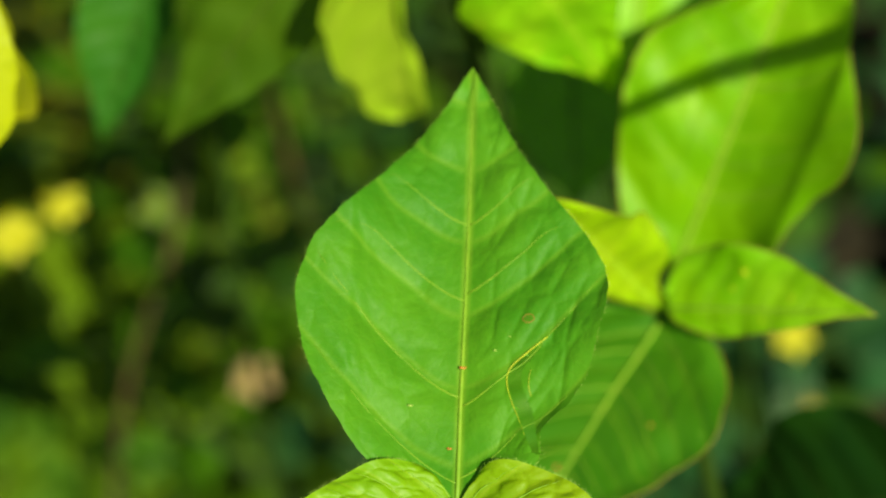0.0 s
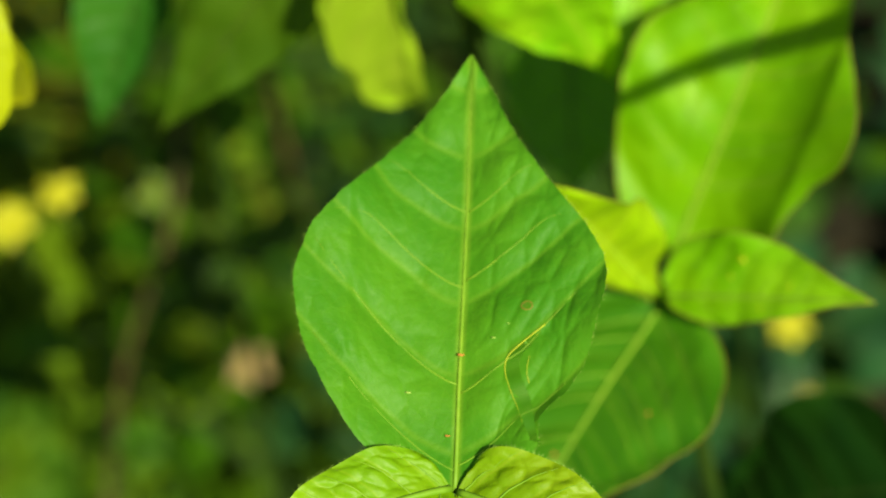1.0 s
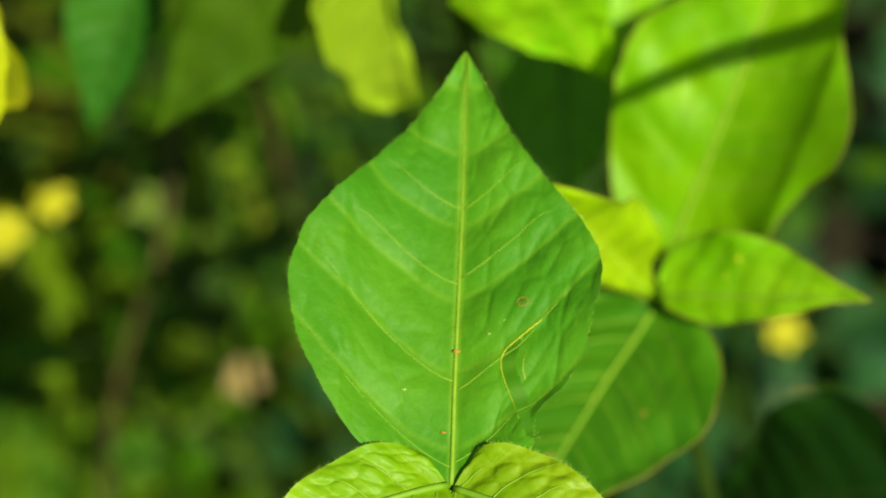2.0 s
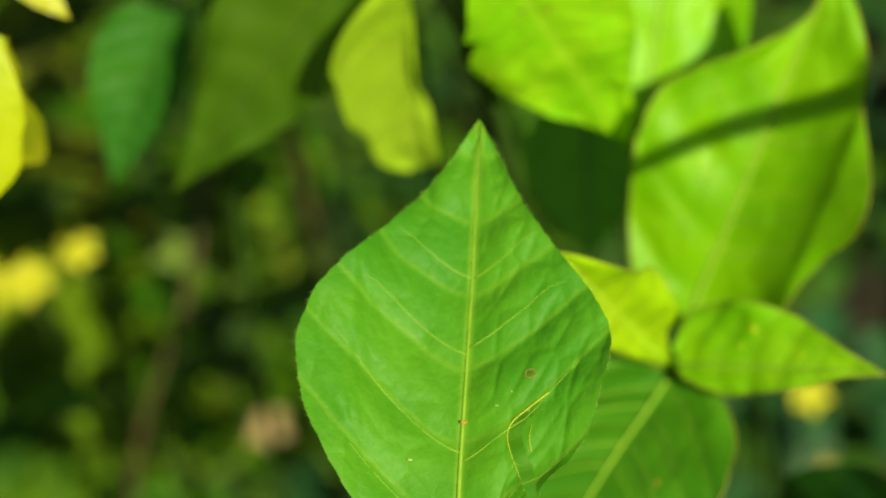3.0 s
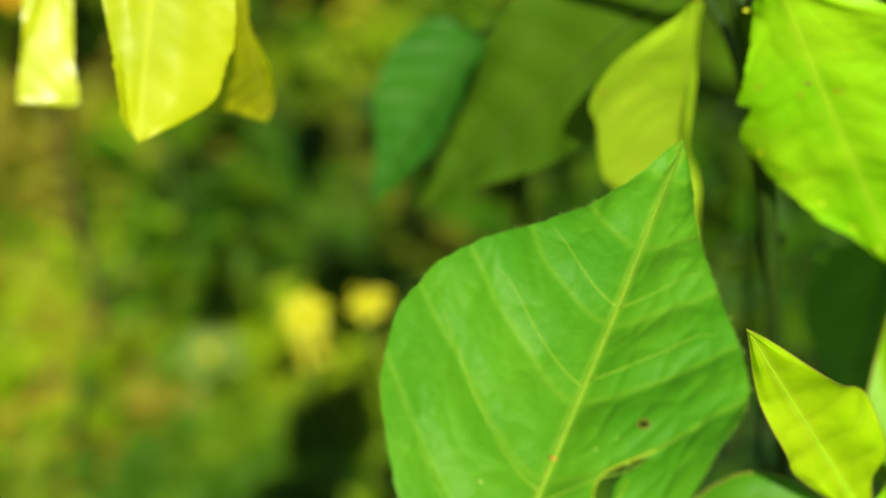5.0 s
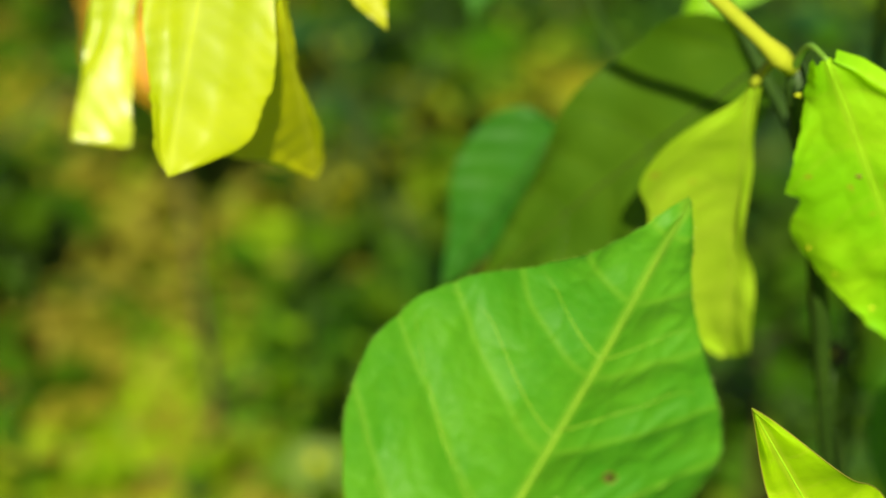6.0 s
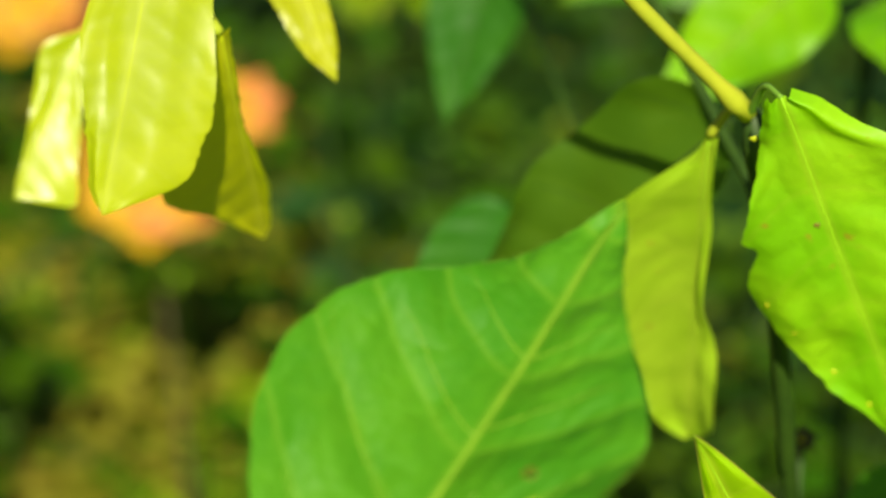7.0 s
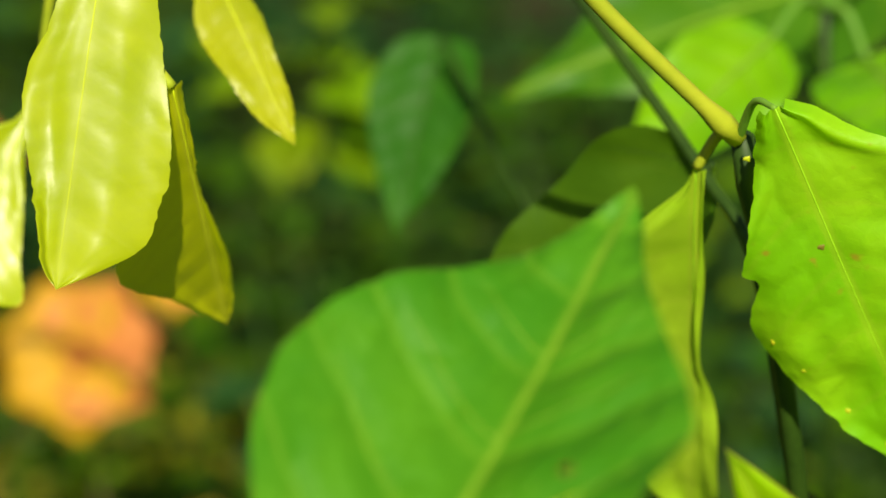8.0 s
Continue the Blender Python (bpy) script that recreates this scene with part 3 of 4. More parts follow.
low_leaf = leaf_on(side, b, leaf_pose(side, (0.0254, 0.0381, 0.2636), (0.0035, -0.006, 0.2600), (-0.25, -0.05, 0.95)), MAT_LOWER, "leaf",
        "broad green leaf spreading below the perch leaf", nu=50, ns=22, rib=0.0005, side_veins=6)
edge_on(low_leaf, b)
for x, u, r in ((0.03, 0.62, 0.0004), (-0.2, 0.4, 0.0003)):
    fleck_on(low_leaf, b, x, u, r, MAT_SPECK)
b = Blade(0.054, [(0, 0.01), (0.1, 0.045), (0.22, 0.09), (0.36, 0.135), (0.5, 0.16), (0.6, 0.148), (0.75, 0.1), (0.85, 0.06), (1, 0)],
          [(0, 0.01), (0.12, 0.03), (0.25, 0.055), (0.4, 0.088), (0.55, 0.078), (0.7, 0.068), (0.87, 0.03), (1, 0)], fold=(16, 16), arch=0.06, quilt=0.004, wave=0.03, veins=8.0, seed=8, bubble=0.01)
lemon_leaf = leaf_on(side, b, leaf_pose(side, (0.0252, 0.0397, 0.2636), (0.0107, 0.0173, 0.3148), (0.5, -0.7, 0.3)), MAT_LEMON, "leaf",
        "narrow lime green young leaf", nu=44, ns=16, rib=0.00022, side_veins=0, rib_mat=MAT_RIB_LIME)
edge_on(lemon_leaf, b, 0.00007)

# unseen sapling, added and bent so that its shade crosses the upright leaf
twig = plant_at("overhanging_sapling", (0.32, 0.03, GROUND), "unseen thin brown sapling added to cast a shade band on the upright leaf", "sapling")
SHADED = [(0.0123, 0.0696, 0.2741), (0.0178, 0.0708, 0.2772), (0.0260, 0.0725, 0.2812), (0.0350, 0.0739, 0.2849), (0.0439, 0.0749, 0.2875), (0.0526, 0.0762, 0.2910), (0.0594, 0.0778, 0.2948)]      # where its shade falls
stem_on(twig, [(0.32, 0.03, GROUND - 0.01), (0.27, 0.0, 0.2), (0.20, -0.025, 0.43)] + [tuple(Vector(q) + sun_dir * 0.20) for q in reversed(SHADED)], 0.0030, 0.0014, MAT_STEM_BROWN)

# ================= shrub with the hanging leaves =================
shrub = plant_at("hanging_leaf_shrub", (-0.005, 0.16, GROUND), "slender shrub with yellow-green stem and hanging lime leaves")
stem_on(shrub, [(-0.005, 0.16, GROUND - 0.01), (-0.004, 0.12, 0.12), (-0.006, 0.086, 0.26), (-0.0135, 0.0775, 0.318)], 0.0017, 0.0012, MAT_STEM_DARK, knots=(0.97,))
stem_on(shrub, [(-0.0135, 0.0765, 0.318), (-0.0264, 0.0625, 0.3385), (-0.037, 0.052, 0.358), (-0.05, 0.04, 0.39)], 0.0011, 0.0009, MAT_STEM_YELLOW, "branch", "yellow-green side branch", knots=(0.03,))
stem_on(shrub, [(-0.0060, 0.0860, 0.257), (-0.0149, 0.0884, 0.2933), (-0.0277, 0.0977, 0.3021), (-0.053, 0.1151, 0.3136), (-0.09, 0.14, 0.33)], 0.0009, 0.0008, MAT_STEM_DARK, "branch", "dull dark green side branch")
HANG_R = [(0, 0.03), (0.06, 0.062), (0.1, 0.076), (0.2, 0.125), (0.3, 0.178), (0.323, 0.184), (0.342, 0.162), (0.4, 0.197), (0.46, 0.22), (0.52, 0.207), (0.59, 0.182),
          (0.65, 0.15), (0.73, 0.115), (0.8, 0.072), (0.87, 0.046), (0.94, 0.018), (1, 0)]
HANG_L = [(0, 0.02), (0.03, 0.06), (0.1, 0.125), (0.15, 0.19), (0.23, 0.243), (0.35, 0.237), (0.5, 0.202), (0.65, 0.148), (0.81, 0.08), (0.92, 0.03), (1, 0)]
b = Blade(0.0648, HANG_R, HANG_L, fold=(4, -12), arch=0.06, quilt=0.008, wave=0.035, teeth=0.007, veins=6.0, seed=9, bubble=0.010, cells=9.0)
lime_leaf = leaf_on(shrub, b, leaf_pose(shrub, (-0.0059, 0.0690, 0.3264), (0.0160, 0.083, 0.267), (0.379, -0.922, 0.1)), MAT_LIME, "leaf",
        "large hanging lime green leaf with a few brown spots", nu=110, ns=26, rib=0.00009, rib_mat=MAT_RIB_LIME)
for x, u, r, m in ((0.022, 0.30, 0.00045, MAT_STRAW_RIM), (0.185, 0.48, 0.0004, MAT_TAN), (0.15, 0.555, 0.0003, MAT_TAN), (0.105, 0.68, 0.0004, MAT_TAN), (0.06, 0.785, 0.0005, MAT_TAN), (0.025, 0.86, 0.0004, MAT_TAN), (0.09, 0.1, 0.0004, MAT_TAN)):
    fleck_on(lime_leaf, b, x, u, r, m)
stem_on(shrub, [(-0.0135, 0.0765, 0.318), (-0.010, 0.0725, 0.325), (-0.0059, 0.069, 0.3264)], 0.0006, 0.00035, MAT_STEM, "petiole")
b = Blade(0.0600, [(0, 0.01), (0.06, 0.03), (0.12, 0.09), (0.2, 0.19), (0.28, 0.245), (0.38, 0.24), (0.5, 0.215), (0.62, 0.185), (0.75, 0.145), (0.88, 0.105), (0.96, 0.055), (1, 0)],
          [(0, 0.02), (0.2, 0.022), (0.4, 0.03), (0.6, 0.038), (0.76, 0.075), (0.88, 0.09), (0.96, 0.055), (1, 0)], fold=(10, 50), arch=0.06, quilt=0.007, wave=0.03, veins=6.0, seed=10, bubble=0.009, cells=9.0)
leaf_on(shrub, b, leaf_pose(shrub, (-0.0200, 0.079, 0.3117), (-0.0243, 0.0885, 0.2530), (-0.1, -0.99, 0.0)), MAT_PALE, "leaf",
        "narrow hanging lime green leaf", nu=60, ns=20, rib=0.0001, rib_mat=MAT_RIB_LIME)
stem_on(shrub, [(-0.0135, 0.0765, 0.318), (-0.017, 0.079, 0.317), (-0.0200, 0.079, 0.3117)], 0.0008, 0.0007, MAT_STEM_YELLOW, "petiole")

# ================= shrub with the yellow drooping leaves =================
TOP = (-0.094, 0.066, 0.378)                      # where the drooping leaves spring from the twig
droop = plant_at("drooping_leaf_shrub", (-0.30, 0.10, GROUND), "shrub with glossy yellow-green leaves that droop from one twig")
stem_on(droop, [(-0.30, 0.10, GROUND - 0.01), (-0.27, 0.09, 0.2), (-0.22, 0.085, 0.38), (-0.15, 0.078, 0.405), TOP], 0.0025, 0.0014, MAT_STEM_BROWN)
LC_R = [(0, 0.03), (0.25, 0.07), (0.42, 0.09), (0.51, 0.125), (0.6, 0.128), (0.75, 0.088), (0.89, 0.06), (0.96, 0.04), (1, 0)]
LC_L = [(0, 0.03), (0.2, 0.1), (0.45, 0.158), (0.62, 0.205), (0.72, 0.215), (0.8, 0.195), (0.88, 0.178), (0.94, 0.1), (1, 0)]
LR_R = [(0, 0.04), (0.2, 0.12), (0.4, 0.21), (0.55, 0.27), (0.63, 0.28), (0.7, 0.24), (0.8, 0.155), (0.9, 0.08), (1, 0)]
LR_L = [(0, 0.03), (0.2, 0.02), (0.4, 0.012), (0.6, 0.035), (0.75, 0.05), (0.85, 0.042), (0.95, 0.02), (1, 0)]
LL_R = [(0, 0.02), (0.17, 0.035), (0.3, 0.155), (0.47, 0.13), (0.65, 0.08), (0.8, 0.045), (0.95, 0.02), (1, 0)]
LL_L = [(0, 0.03), (0.3, 0.05), (0.5, 0.12), (0.75, 0.2), (0.88, 0.26), (0.93, 0.25), (0.97, 0.12), (1, 0)]
LP_R = [(0, 0.05), (0.3, 0.17), (0.6, 0.14), (0.85, 0.085), (1, 0)]
LP_L = [(0, 0.03), (0.3, 0.10), (0.6, 0.085), (0.85, 0.06), (1, 0)]
for base, tip, up, length, wr, wl, fold, seed, words in (
        ((-0.0800, 0.0450, 0.3550), (-0.0763, 0.0206, 0.3072), (0.30, -0.50, 0.80), 0.0538, LC_R, LC_L, (-16, 6), 20, "broad drooping yellow-green leaf with a glossy fold"),
        ((-0.0712, 0.0400, 0.3270), (-0.0766, 0.0553, 0.2850), (0.72, -0.55, -0.22), 0.0450, LR_R, LR_L, (4, 4), 21, "drooping yellow-green leaf behind a broader one"),
        ((-0.1125, 0.0630, 0.3109), (-0.1124, 0.0413, 0.2869), (0.60, -0.616, 0.511), 0.0324, LL_R, LL_L, (8, 8), 22, "narrow drooping yellow-green leaf"),
        ((-0.0930, 0.0780, 0.3270), (-0.0700, 0.0627, 0.3113), (0.40, -0.65, 0.60), 0.0318, LP_R, LP_L, (8, 8), 23, "small drooping yellow-green leaf")):
    b = Blade(length, wr, wl, fold=fold, arch=0.08, quilt=0.005, wave=0.022, teeth=0.006, veins=9.0, seed=seed)
    leaf_on(droop, b, leaf_pose(droop, base, tip, up), MAT_YELLOW, "leaf", words, nu=80, ns=22, rib=0.00011, rib_mat=MAT_RIB_YELLOW)
    start, bow = (Vector(TOP), 0.004) if seed != 21 else (Vector((-0.0778, 0.0385, 0.3350)), 0.0)
    stem_on(droop, [tuple(start), tuple((Vector(base) + start) / 2 + Vector((0, 0, bow))), base], 0.0009, 0.0007, MAT_STEM_YELLOW, "petiole")

# ================= dark broad leaves behind =================
shade = plant_at("dark_leaf_plant", (-0.09, 0.17, GROUND), "broad-leaved dark green herb in the middle distance")
stem_on(shade, [(-0.09, 0.17, GROUND - 0.01), (-0.085, 0.165, 0.12), (-0.075, 0.15, 0.25)], 0.0016, 0.0011, MAT_STEM_DARK)
for base, tip, up, length, wr, wl, seed in (
        ((-0.0765, 0.1280, 0.2545), (-0.0890, 0.1060, 0.2262), (-0.15, -0.7, 0.65), 0.0380, 0.72, 0.62, 30),
        ((-0.0270, 0.1000, 0.3020), (-0.0685, 0.0800, 0.2520), (-0.3, -0.8, 0.4), 0.0680, 0.52, 0.42, 31),
        ((-0.1258, 0.1939, 0.2702), (-0.1209, 0.1697, 0.2464), (0.1, -0.7, 0.7), 0.042, 0.62, 0.62, 33),
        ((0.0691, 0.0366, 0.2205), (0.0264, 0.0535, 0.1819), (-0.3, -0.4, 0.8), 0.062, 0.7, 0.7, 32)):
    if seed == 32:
        shade = plant_at("dark_leaf_plant", (0.09, 0.05, GROUND), "broad-leaved green herb below the bright leaves, shade put into its leaf colour")
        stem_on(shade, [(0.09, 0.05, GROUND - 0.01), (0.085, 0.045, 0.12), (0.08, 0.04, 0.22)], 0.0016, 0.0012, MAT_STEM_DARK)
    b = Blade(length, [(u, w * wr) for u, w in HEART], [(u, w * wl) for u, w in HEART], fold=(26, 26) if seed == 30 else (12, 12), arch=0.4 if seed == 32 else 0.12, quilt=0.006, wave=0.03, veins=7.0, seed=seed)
    leaf_on(shade, b, leaf_pose(shade, base, tip, up), {30: MAT_MID, 31: MAT_OLIVE, 33: MAT_MID, 32: MAT_DEEP_SHADE}[seed], "leaf", "", nu=36, ns=14, rib=0.0003, side_veins=3, rib_mat=MAT_STEM_DARK)
    top = Vector((-0.075, 0.15, 0.25)) if seed != 32 else Vector((0.08, 0.04, 0.22))
    stem_on(shade, [tuple(top), tuple((top + Vector(base)) / 2 - Vector((0, 0, 0.002))), base], 0.0007, 0.0006, MAT_STEM_DARK, "petiole")


back = plant_at("bright_leaf_plant", (-0.04, 0.22, GROUND), "broad-leaved lime green herb behind the hanging leaves")
stem_on(back, [(-0.04, 0.22, GROUND - 0.01), (-0.045, 0.215, 0.1), (-0.052, 0.205, 0.285)], 0.0016, 0.0011, MAT_STEM_DARK)
for base, tip, up, length, wide, seed in (
        ((-0.0532, 0.1841, 0.2863), (-0.0605, 0.1405, 0.2766), (0.4, -0.4, 0.8), 0.0453, 0.55, 40),
        ((-0.0535, 0.2507, 0.2781), (-0.1036, 0.1809, 0.2756), (0.323, -0.264, 0.909), 0.0860, 0.6, 41),
        ((-0.0420, 0.2007, 0.2781), (-0.0156, 0.1609, 0.2856), (0.0, -0.4, 0.9), 0.050, 0.6, 42)):
    b = Blade(length, [(u, w * wide) for u, w in HEART], fold=(8, 8), arch=0.3, quilt=0.006, wave=0.03, veins=7.0, seed=seed)
    leaf_on(back, b, leaf_pose(back, base, tip, up), MAT_BRIGHT if seed != 41 else MAT_LOWER, "leaf", "", nu=36, ns=14, rib=0.0007, side_veins=4)
    stem_on(back, [(-0.052, 0.205, 0.285), tuple((Vector((-0.052, 0.205, 0.285)) + Vector(base)) / 2 + Vector((0, 0, 0.004))), base], 0.001, 0.0008, MAT_STEM, "petiole")

# two single leaves between the hanging and the upright leaf
tall = plant_at("bright_leaf_plant", (0.05, 0.19, GROUND), "tall bright green herb behind the upright leaf")
stem_on(tall, [(0.05, 0.19, GROUND - 0.01), (0.045, 0.17, 0.05), (0.03, 0.125, 0.2), (0.0168, 0.1, 0.2576)], 0.0014, 0.0009, MAT_STEM_DARK)
b = Blade(0.0605, [(u, w * 0.62) for u, w in HEART], fold=(8, 8), arch=0.15, quilt=0.008, wave=0.05, teeth=0.006, veins=6.0, seed=43)
leaf_on(tall, b, leaf_pose(tall, (0.0168, 0.1, 0.2576), (0.0215, 0.1386, 0.304), (0.1, -0.8, 0.6)), MAT_FRESH, "leaf", "", nu=40, ns=16, rib=0.0005, side_veins=4)
olive = plant_at("dark_leaf_plant", (0.02, 0.2, GROUND), "mid green herb in the shade behind the perch leaf")
stem_on(olive, [(0.02, 0.2, GROUND - 0.01), (0.018, 0.18, 0.05), (0.0036, 0.1265, 0.2362)], 0.0013, 0.0008, MAT_STEM_DARK)
b = Blade(0.032, [(u, w * 0.95) for u, w in HEART], fold=(8, 8), arch=0.3, quilt=0.006, wave=0.04, veins=6.0, seed=44)
leaf_on(olive, b, leaf_pose(olive, (0.0036, 0.1265, 0.2362), (0.0052, 0.1065, 0.2150), (0, -0.6, 0.75)), MAT_LOWER, "leaf", "", nu=30, ns=12, rib=0.0004, side_veins=3, rib_mat=MAT_STEM_DARK)


# ================= undergrowth =================
def weed(seed, height, leaves, size, material, shape, label, low=0.3, name="undergrowth_plant"):
    """A weed: one stem with its leaf stalks, and leaves all round it up to the top."""
    rnd = random.Random(seed)
    e = plant_at(name, (0, 0, 0), label, "plant", "undergrowth plants")
    pts = [Vector((0, 0, -0.01))]
    for k in range(1, 5):
        pts.append(Vector((rnd.uniform(-1, 1) * 0.012 * k, rnd.uniform(-1, 1) * 0.012 * k, height * k / 4)))
    v, f = tube(smooth_line(pts, 5), 0.002, 0.0008, 6)
    line = smooth_line(pts, 8)
    for k in range(leaves):
        q = low + (1 - low) * (k + rnd.random()) / leaves
        p = line[min(len(line) - 1, int(q * (len(line) - 1)))]
        az, el = k * 2.4 + rnd.uniform(-0.4, 0.4), rnd.uniform(-0.4, 0.6)
        d = Vector((math.cos(az) * math.cos(el), math.sin(az) * math.cos(el), math.sin(el)))
        stalk = size * rnd.uniform(0.4, 1.1)
        base = p + d * stalk
        L = size * rnd.uniform(0.7, 1.25)
        b = Blade(L, [(u, w * rnd.uniform(0.9, 1.1)) for u, w in shape], fold=(10, 10), arch=rnd.uniform(0.2, 0.9), quilt=0.006, wave=0.05, veins=6.0, seed=seed * 13 + k)
        leaf_on(e, b, leaf_pose(e, base, base + d * L, (rnd.uniform(-0.3, 0.3), rnd.uniform(-0.3, 0.3), 1)), material, "leaf", nu=9, ns=4)
        sv, sf = tube([p, p + d * stalk * 0.5 + Vector((0, 0, 0.003)), base], 0.0008, 0.0006, 5)
        f += [tuple(i + len(v) for i in q) for q in sf]
        v += sv
    part("stem", v, f, MAT_STEM_DARK, e, "stem with its leaf stalks")
    return e


KINDS = [
    weed(1, 0.17, 26, 0.016, MAT_WEED, OVATE, "small-leaved green weed in the undergrowth"),
    weed(2, 0.13, 24, 0.018, MAT_DARK, HEART, "dark green small-leaved weed in the undergrowth"),
    weed(3, 0.20, 28, 0.016, MAT_WEED, HEART, "tall small-leaved green weed in the undergrowth"),
    weed(4, 0.12, 26, 0.015, MAT_SUN_TONE, OVATE, "bright green low weed in the undergrowth"),
    weed(5, 0.15, 26, 0.015, MAT_STRAW, OVATE, "yellowing weed in the undergrowth"),
]
# stands for a sunlit patch, painted through the leaf colour
weed(6, 0.43, 26, 0.022, MAT_SUN_TONE, HEART, "tall herb in the undergrowth, a sunlit patch put into its yellow-green colour", 0.86).matrix_basis = pose(-0.305, 0.410, GROUND)
rnd = random.Random(5)
spots = []
for k in range(1500):
    x, y = rnd.uniform(-1.0, 0.6), rnd.uniform(0.14, 1.5)
    if x > -0.21 and y < 0.235 and x < 0.0:
        continue                                  # open gap below the dark leaves
    if all(math.hypot(x - a, y - c) > (0.045 if x < -0.24 and y < 0.75 else 0.058) + 0.03 * y for a, c in spots):
        spots.append((x, y))
first = set()
for k, (x, y) in enumerate(spots):
    # lit and shaded ground is put in by picking light or dark leaf colours
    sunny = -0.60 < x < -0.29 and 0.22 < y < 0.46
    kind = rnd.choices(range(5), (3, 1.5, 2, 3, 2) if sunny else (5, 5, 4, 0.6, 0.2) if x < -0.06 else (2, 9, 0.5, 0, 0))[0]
    scale = rnd.uniform(0.8, 1.3)
    m = pose(x, y, GROUND, rnd.uniform(-8, 8), rnd.uniform(-8, 8), rnd.uniform(0, 360)) @ Matrix.Diagonal((scale, scale, scale, 1))
    if x > 0.05 and k % 10 < 7 and kind in first:
        continue                                  # thinned on this side: bare dark soil is put in for shade
    if kind not in first:
        first.add(kind)
        KINDS[kind].matrix_basis = m
    else:
        copy_thing(KINDS[kind], Matrix(m))


def ground_cover(label, count, where, material, seed, low, high, size):
    """Countless small folded leaves over a stretch of ground, as one piece."""
    r = np.random.default_rng(seed)
    verts, faces = [], []
    for k in range(count):
        x, y = where(r)
        h = GROUND + low + (high - low) * r.random() ** 1.3
        az, el, L = r.random() * 6.283, r.uniform(-0.3, 0.7), size * r.uniform(0.6, 1.4)
        d = Vector((math.cos(az) * math.cos(el), math.sin(az) * math.cos(el), math.sin(el)))
        a = d.cross(Vector((r.uniform(-0.4, 0.4), r.uniform(-0.4, 0.4), 1.0))).normalized() * L * 0.34
        up = a.cross(d).normalized() * L * 0.1
        c = Vector((x, y, h))
        i = len(verts)
        verts += [c, c + d * L * 0.35 + a + up, c + d * L * 0.5, c + d * L * 0.35 - a + up, c + d * L * 0.75 + a * 0.7 + up * 0.6, c + d * L * 0.75 - a * 0.7 + up * 0.6, c + d * L]
        faces += [(i, i + 2, i + 1), (i, i + 3, i + 2), (i + 1, i + 2, i + 4), (i + 2, i + 3, i + 5), (i + 2, i + 6, i + 4), (i + 2, i + 5, i + 6)]
    return tagged(part("ground_cover", verts, faces, material, None), label, "undergrowth", kind="stuff")


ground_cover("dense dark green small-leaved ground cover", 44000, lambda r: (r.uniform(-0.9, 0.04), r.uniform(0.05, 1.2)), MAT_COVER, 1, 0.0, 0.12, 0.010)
ground_cover("olive green small-leaved ground cover", 24000, lambda r: (r.normal(-0.44, 0.12), r.normal(0.42, 0.11)), MAT_COVER_OLIVE, 2, 0.07, 0.14, 0.010)
# clumps that stand out of the rest: place, spread, height, tone; yellow ones have sunlight painted in
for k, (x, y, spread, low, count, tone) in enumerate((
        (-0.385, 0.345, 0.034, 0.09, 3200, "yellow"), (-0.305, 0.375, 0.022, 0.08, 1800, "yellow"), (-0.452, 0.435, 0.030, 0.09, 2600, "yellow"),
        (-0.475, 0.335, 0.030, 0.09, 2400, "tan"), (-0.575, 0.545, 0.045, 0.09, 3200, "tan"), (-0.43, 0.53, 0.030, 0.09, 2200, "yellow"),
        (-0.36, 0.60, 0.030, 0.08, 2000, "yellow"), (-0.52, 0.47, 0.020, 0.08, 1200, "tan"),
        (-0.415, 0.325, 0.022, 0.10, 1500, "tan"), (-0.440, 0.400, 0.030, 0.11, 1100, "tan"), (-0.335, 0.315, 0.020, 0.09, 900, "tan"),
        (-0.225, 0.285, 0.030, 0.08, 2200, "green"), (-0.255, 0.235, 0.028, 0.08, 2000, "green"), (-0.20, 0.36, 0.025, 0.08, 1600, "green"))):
    ground_cover({"yellow": "yellow-green clump of small-leaved ground cover, sunlight put into its colour", "tan": "dry tan clump of small-leaved ground cover", "green": "olive green clump of small-leaved ground cover"}[tone], count,
                 lambda r, x=x, y=y, w=spread: (r.normal(x, w), r.normal(y, w)), {"yellow": MAT_COVER_SUN_TONE, "tan": MAT_COVER_TAN, "green": MAT_COVER_OLIVE}[tone], 20 + k, low, low + 0.05, 0.011)
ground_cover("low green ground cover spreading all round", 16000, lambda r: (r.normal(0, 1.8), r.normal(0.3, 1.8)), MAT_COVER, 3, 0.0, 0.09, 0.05)


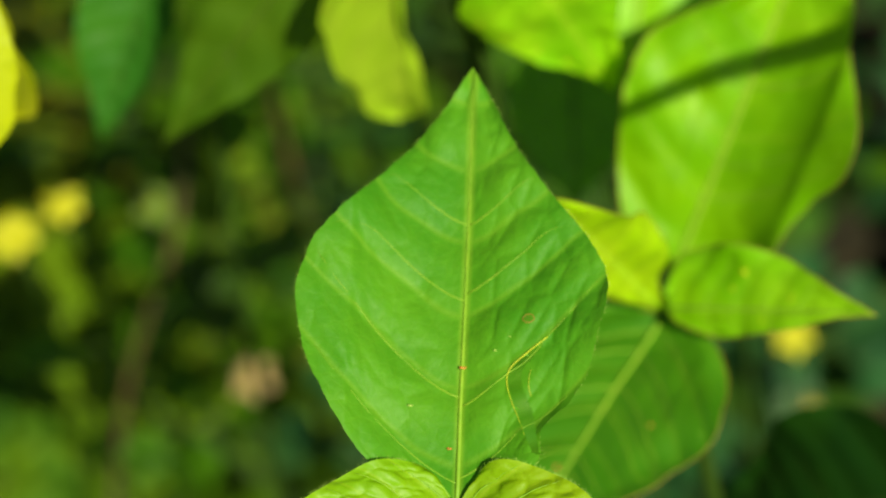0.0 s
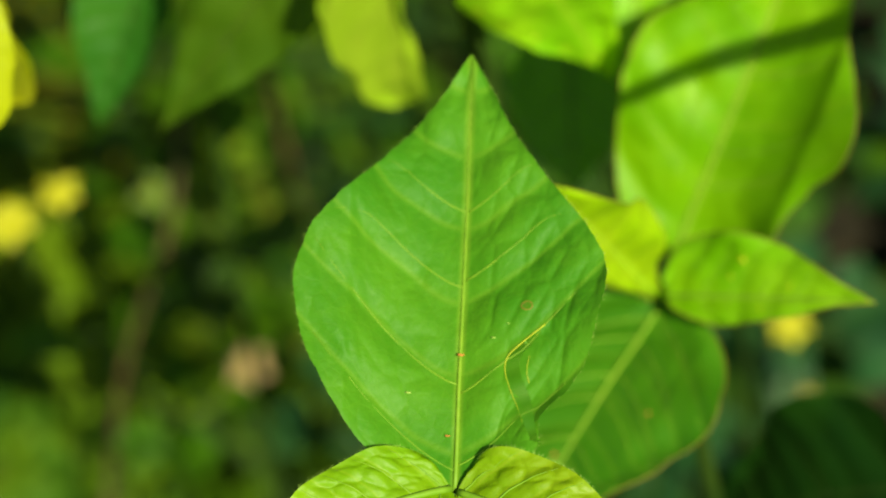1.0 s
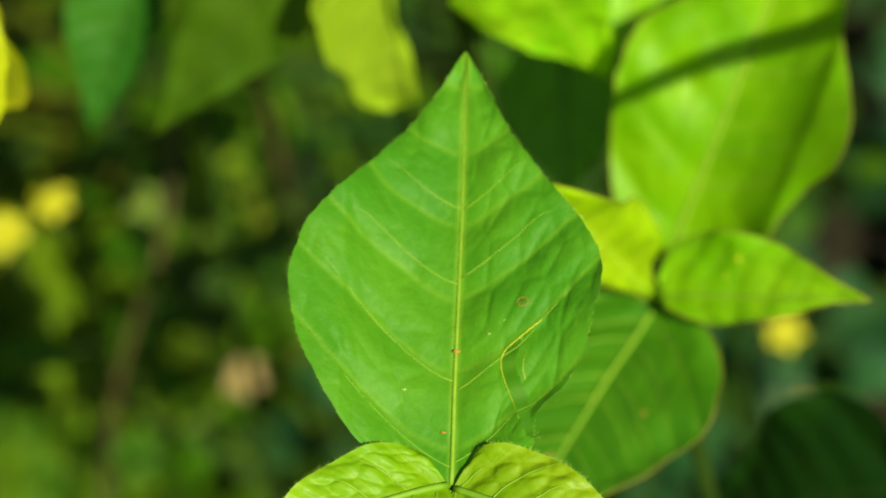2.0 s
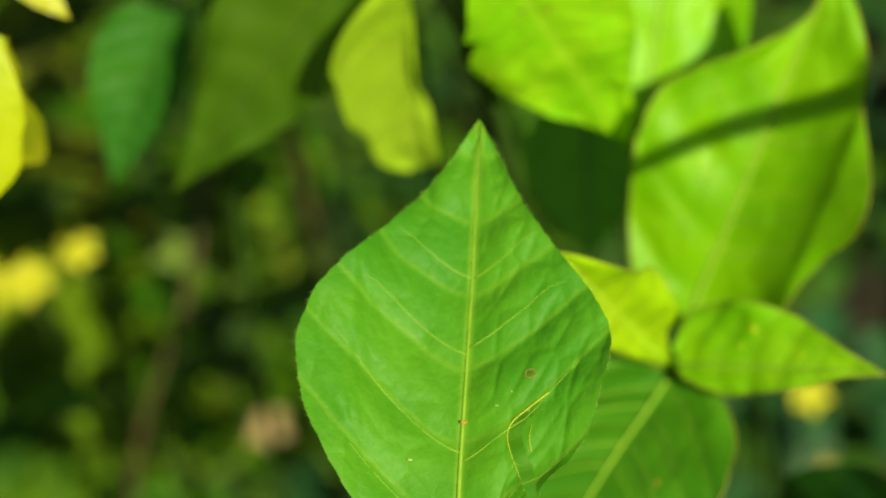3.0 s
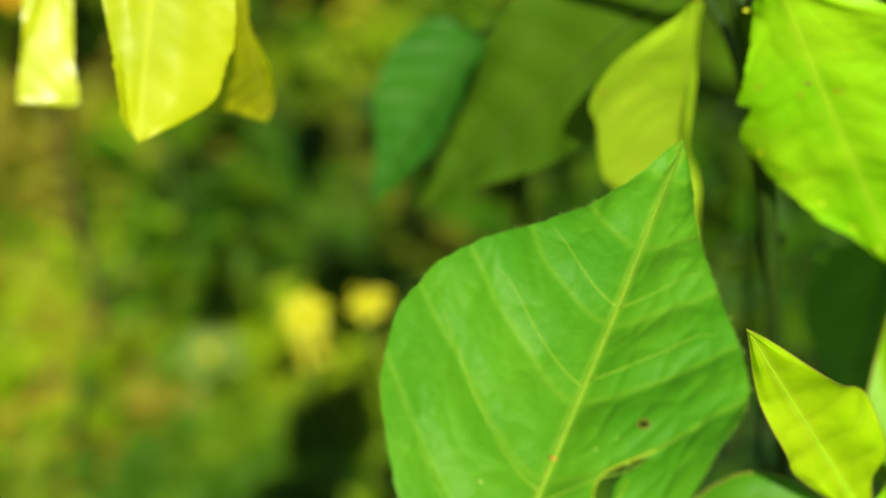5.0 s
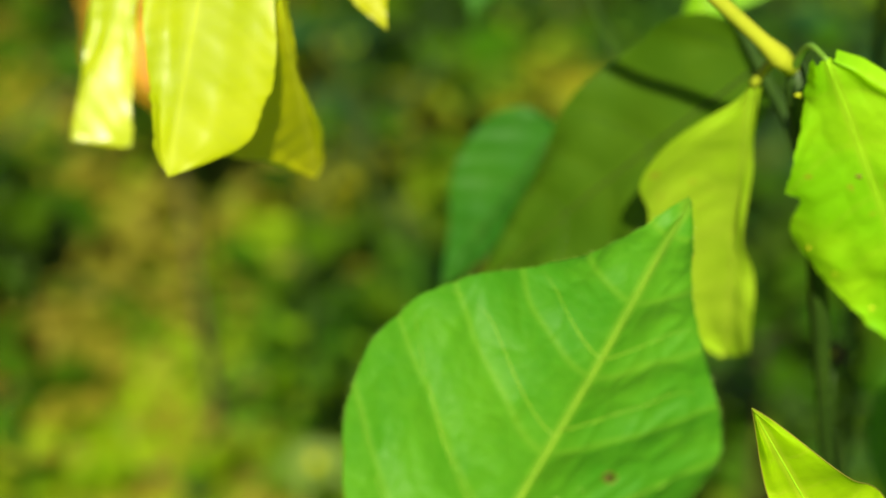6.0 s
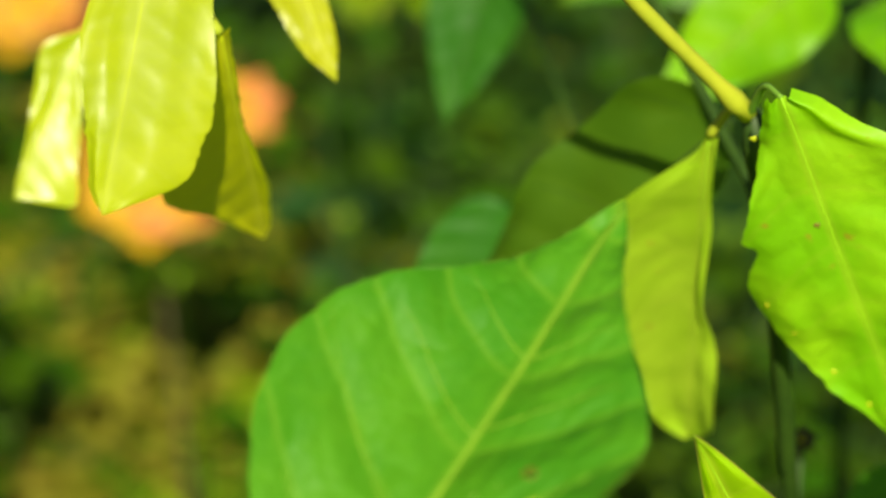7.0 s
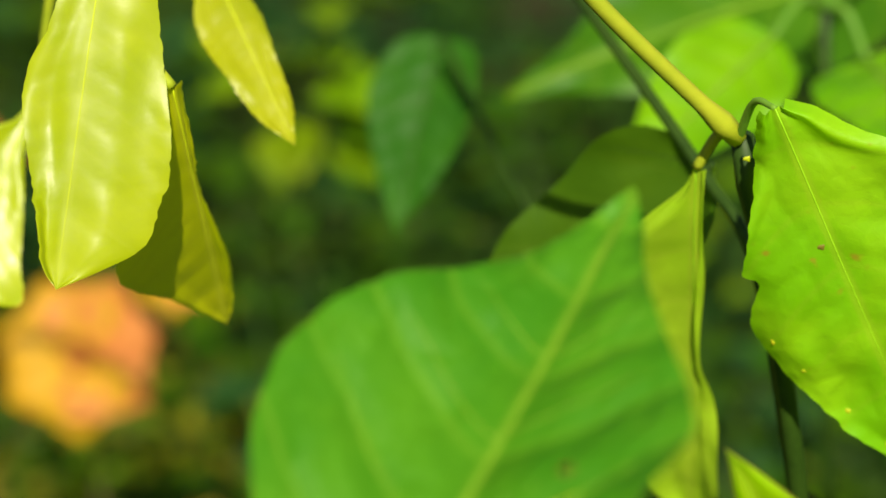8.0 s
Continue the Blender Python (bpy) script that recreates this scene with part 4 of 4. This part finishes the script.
# ================= blossoms =================
def blossom(name, where, size, material, label, petals=6, seed=0, facing=(0.1, -0.4, 0.9)):
    rnd = random.Random(seed)
    where = Vector(where)
    e = plant_at(name, (where.x, where.y, GROUND), label, "flower")
    stem_on(e, [(where.x, where.y, GROUND - 0.01), (where.x + 0.01, where.y + 0.01, (where.z + GROUND) * 0.5), tuple(where)], 0.0008, 0.0006, MAT_STEM_DARK, steps=6, sides=6)
    up = Vector(facing).normalized()
    a = up.orthogonal().normalized()
    for k in range(petals):
        d = Matrix.Rotation(2 * math.pi * k / petals + rnd.uniform(-0.15, 0.15), 3, up) @ a
        b = Blade(size, [(u, w * (1.8 if size > 0.02 else 1.1)) for u, w in OVATE], fold=(12, 12), arch=0.8, wave=0.05, seed=seed + k)
        leaf_on(e, b, leaf_pose(e, where, where + d * size + up * size * 0.35, up), MAT_PETAL_AMBER if material is MAT_PETAL_ORANGE and d.x + 0.5 * d.y < 0.15 else material, "petal", nu=12, ns=5)
    v, f = tube([local(e, where - up * 0.001), local(e, where + up * size * 0.15), local(e, where + up * size * 0.25)], size * 0.22, size * 0.1, 10)
    part("flower_centre", v, f, material if size > 0.02 else MAT_PETAL_YELLOW, e)
    return e


for k, (p, sz) in enumerate([((-0.1416, 0.1995, 0.0994), 0.0065), ((-0.1475, 0.1779, 0.1108), 0.0075), ((0.0548, 0.2018, 0.0555), 0.0065)]):
    blossom("yellow_flower", p, sz, MAT_PETAL_YELLOW, "small yellow flower in the undergrowth", 6, 60 + k)
for k, (p, sz) in enumerate([((-0.3637, 0.3504, 0.0569), 0.030), ((-0.49, 0.42, 0.07), 0.036), ((-0.3164, 0.3450, 0.1004), 0.014)]):
    blossom("orange_flower", p, sz, MAT_PETAL_ORANGE, "large orange and yellow flower in the undergrowth", 7, 80 + k, (0.45, -0.7, 0.6))

for name, p, sz, m, words in (
        ("withered_flower", (-0.1102, 0.2327, -0.0176), 0.0085, MAT_WITHERED, "small withered tan flower in the undergrowth"),
        ("withered_flower", (-0.4555, 0.3343, -0.1235), 0.019, MAT_PETAL_TAN, "large withered pinkish tan flower low in the undergrowth"),
        ("flower_bud", (-0.1435, 0.2691, 0.0215), 0.0075, MAT_PALE_GREEN, "pale green flower bud in the undergrowth"),
        ("yellow_flower", (-0.2318, 0.3186, -0.0613), 0.010, MAT_PETAL_YELLOW, "small yellow flower in the undergrowth"),
        ("flower_bud", (-0.2617, 0.2994, -0.0606), 0.014, MAT_PALE_GREEN, "pale green flower bud in the undergrowth"),
        ("flower_bud", (0.0591, 0.1700, 0.0666), 0.0032, MAT_STRAW_RIM, "olive brown flower bud in the undergrowth"),
        ("withered_flower", (-0.0117, 0.1043, 0.2491), 0.0028, MAT_STALK, "tiny withered brown flower below the hanging leaves")):
    blossom(name, p, sz, m, words, 6, int(sz * 1e5))

for line, r in (([(-0.215, 0.155, GROUND - 0.01), (-0.168, 0.19, -0.11), (-0.1535, 0.2330, -0.0302), (-0.1342, 0.2556, 0.0218), (-0.130, 0.28, 0.05)], 0.0016),
                ([(-0.10, 0.33, GROUND - 0.01), (-0.115, 0.345, -0.1), (-0.128, 0.36, 0.02)], 0.0018),
                ([(-0.30, 0.30, GROUND - 0.01), (-0.33, 0.33, -0.12), (-0.37, 0.36, 0.0)], 0.002)):
    e = plant_at("dry_stalk", line[0][:2] + (GROUND,), "dry brown leafless stalk in the undergrowth", "stalk", "dry stalks")
    stem_on(e, line, r, r * 0.6, MAT_STALK, knots=(0.35, 0.7))
    for k in (1, 2):
        p = Vector(line[k])
        stem_on(e, [tuple(p), tuple(p + Vector((0.012, -0.006 * k, 0.016))), tuple(p + Vector((0.02, -0.01 * k, 0.034)))], r * 0.5, r * 0.25, MAT_STALK, "side_twig")
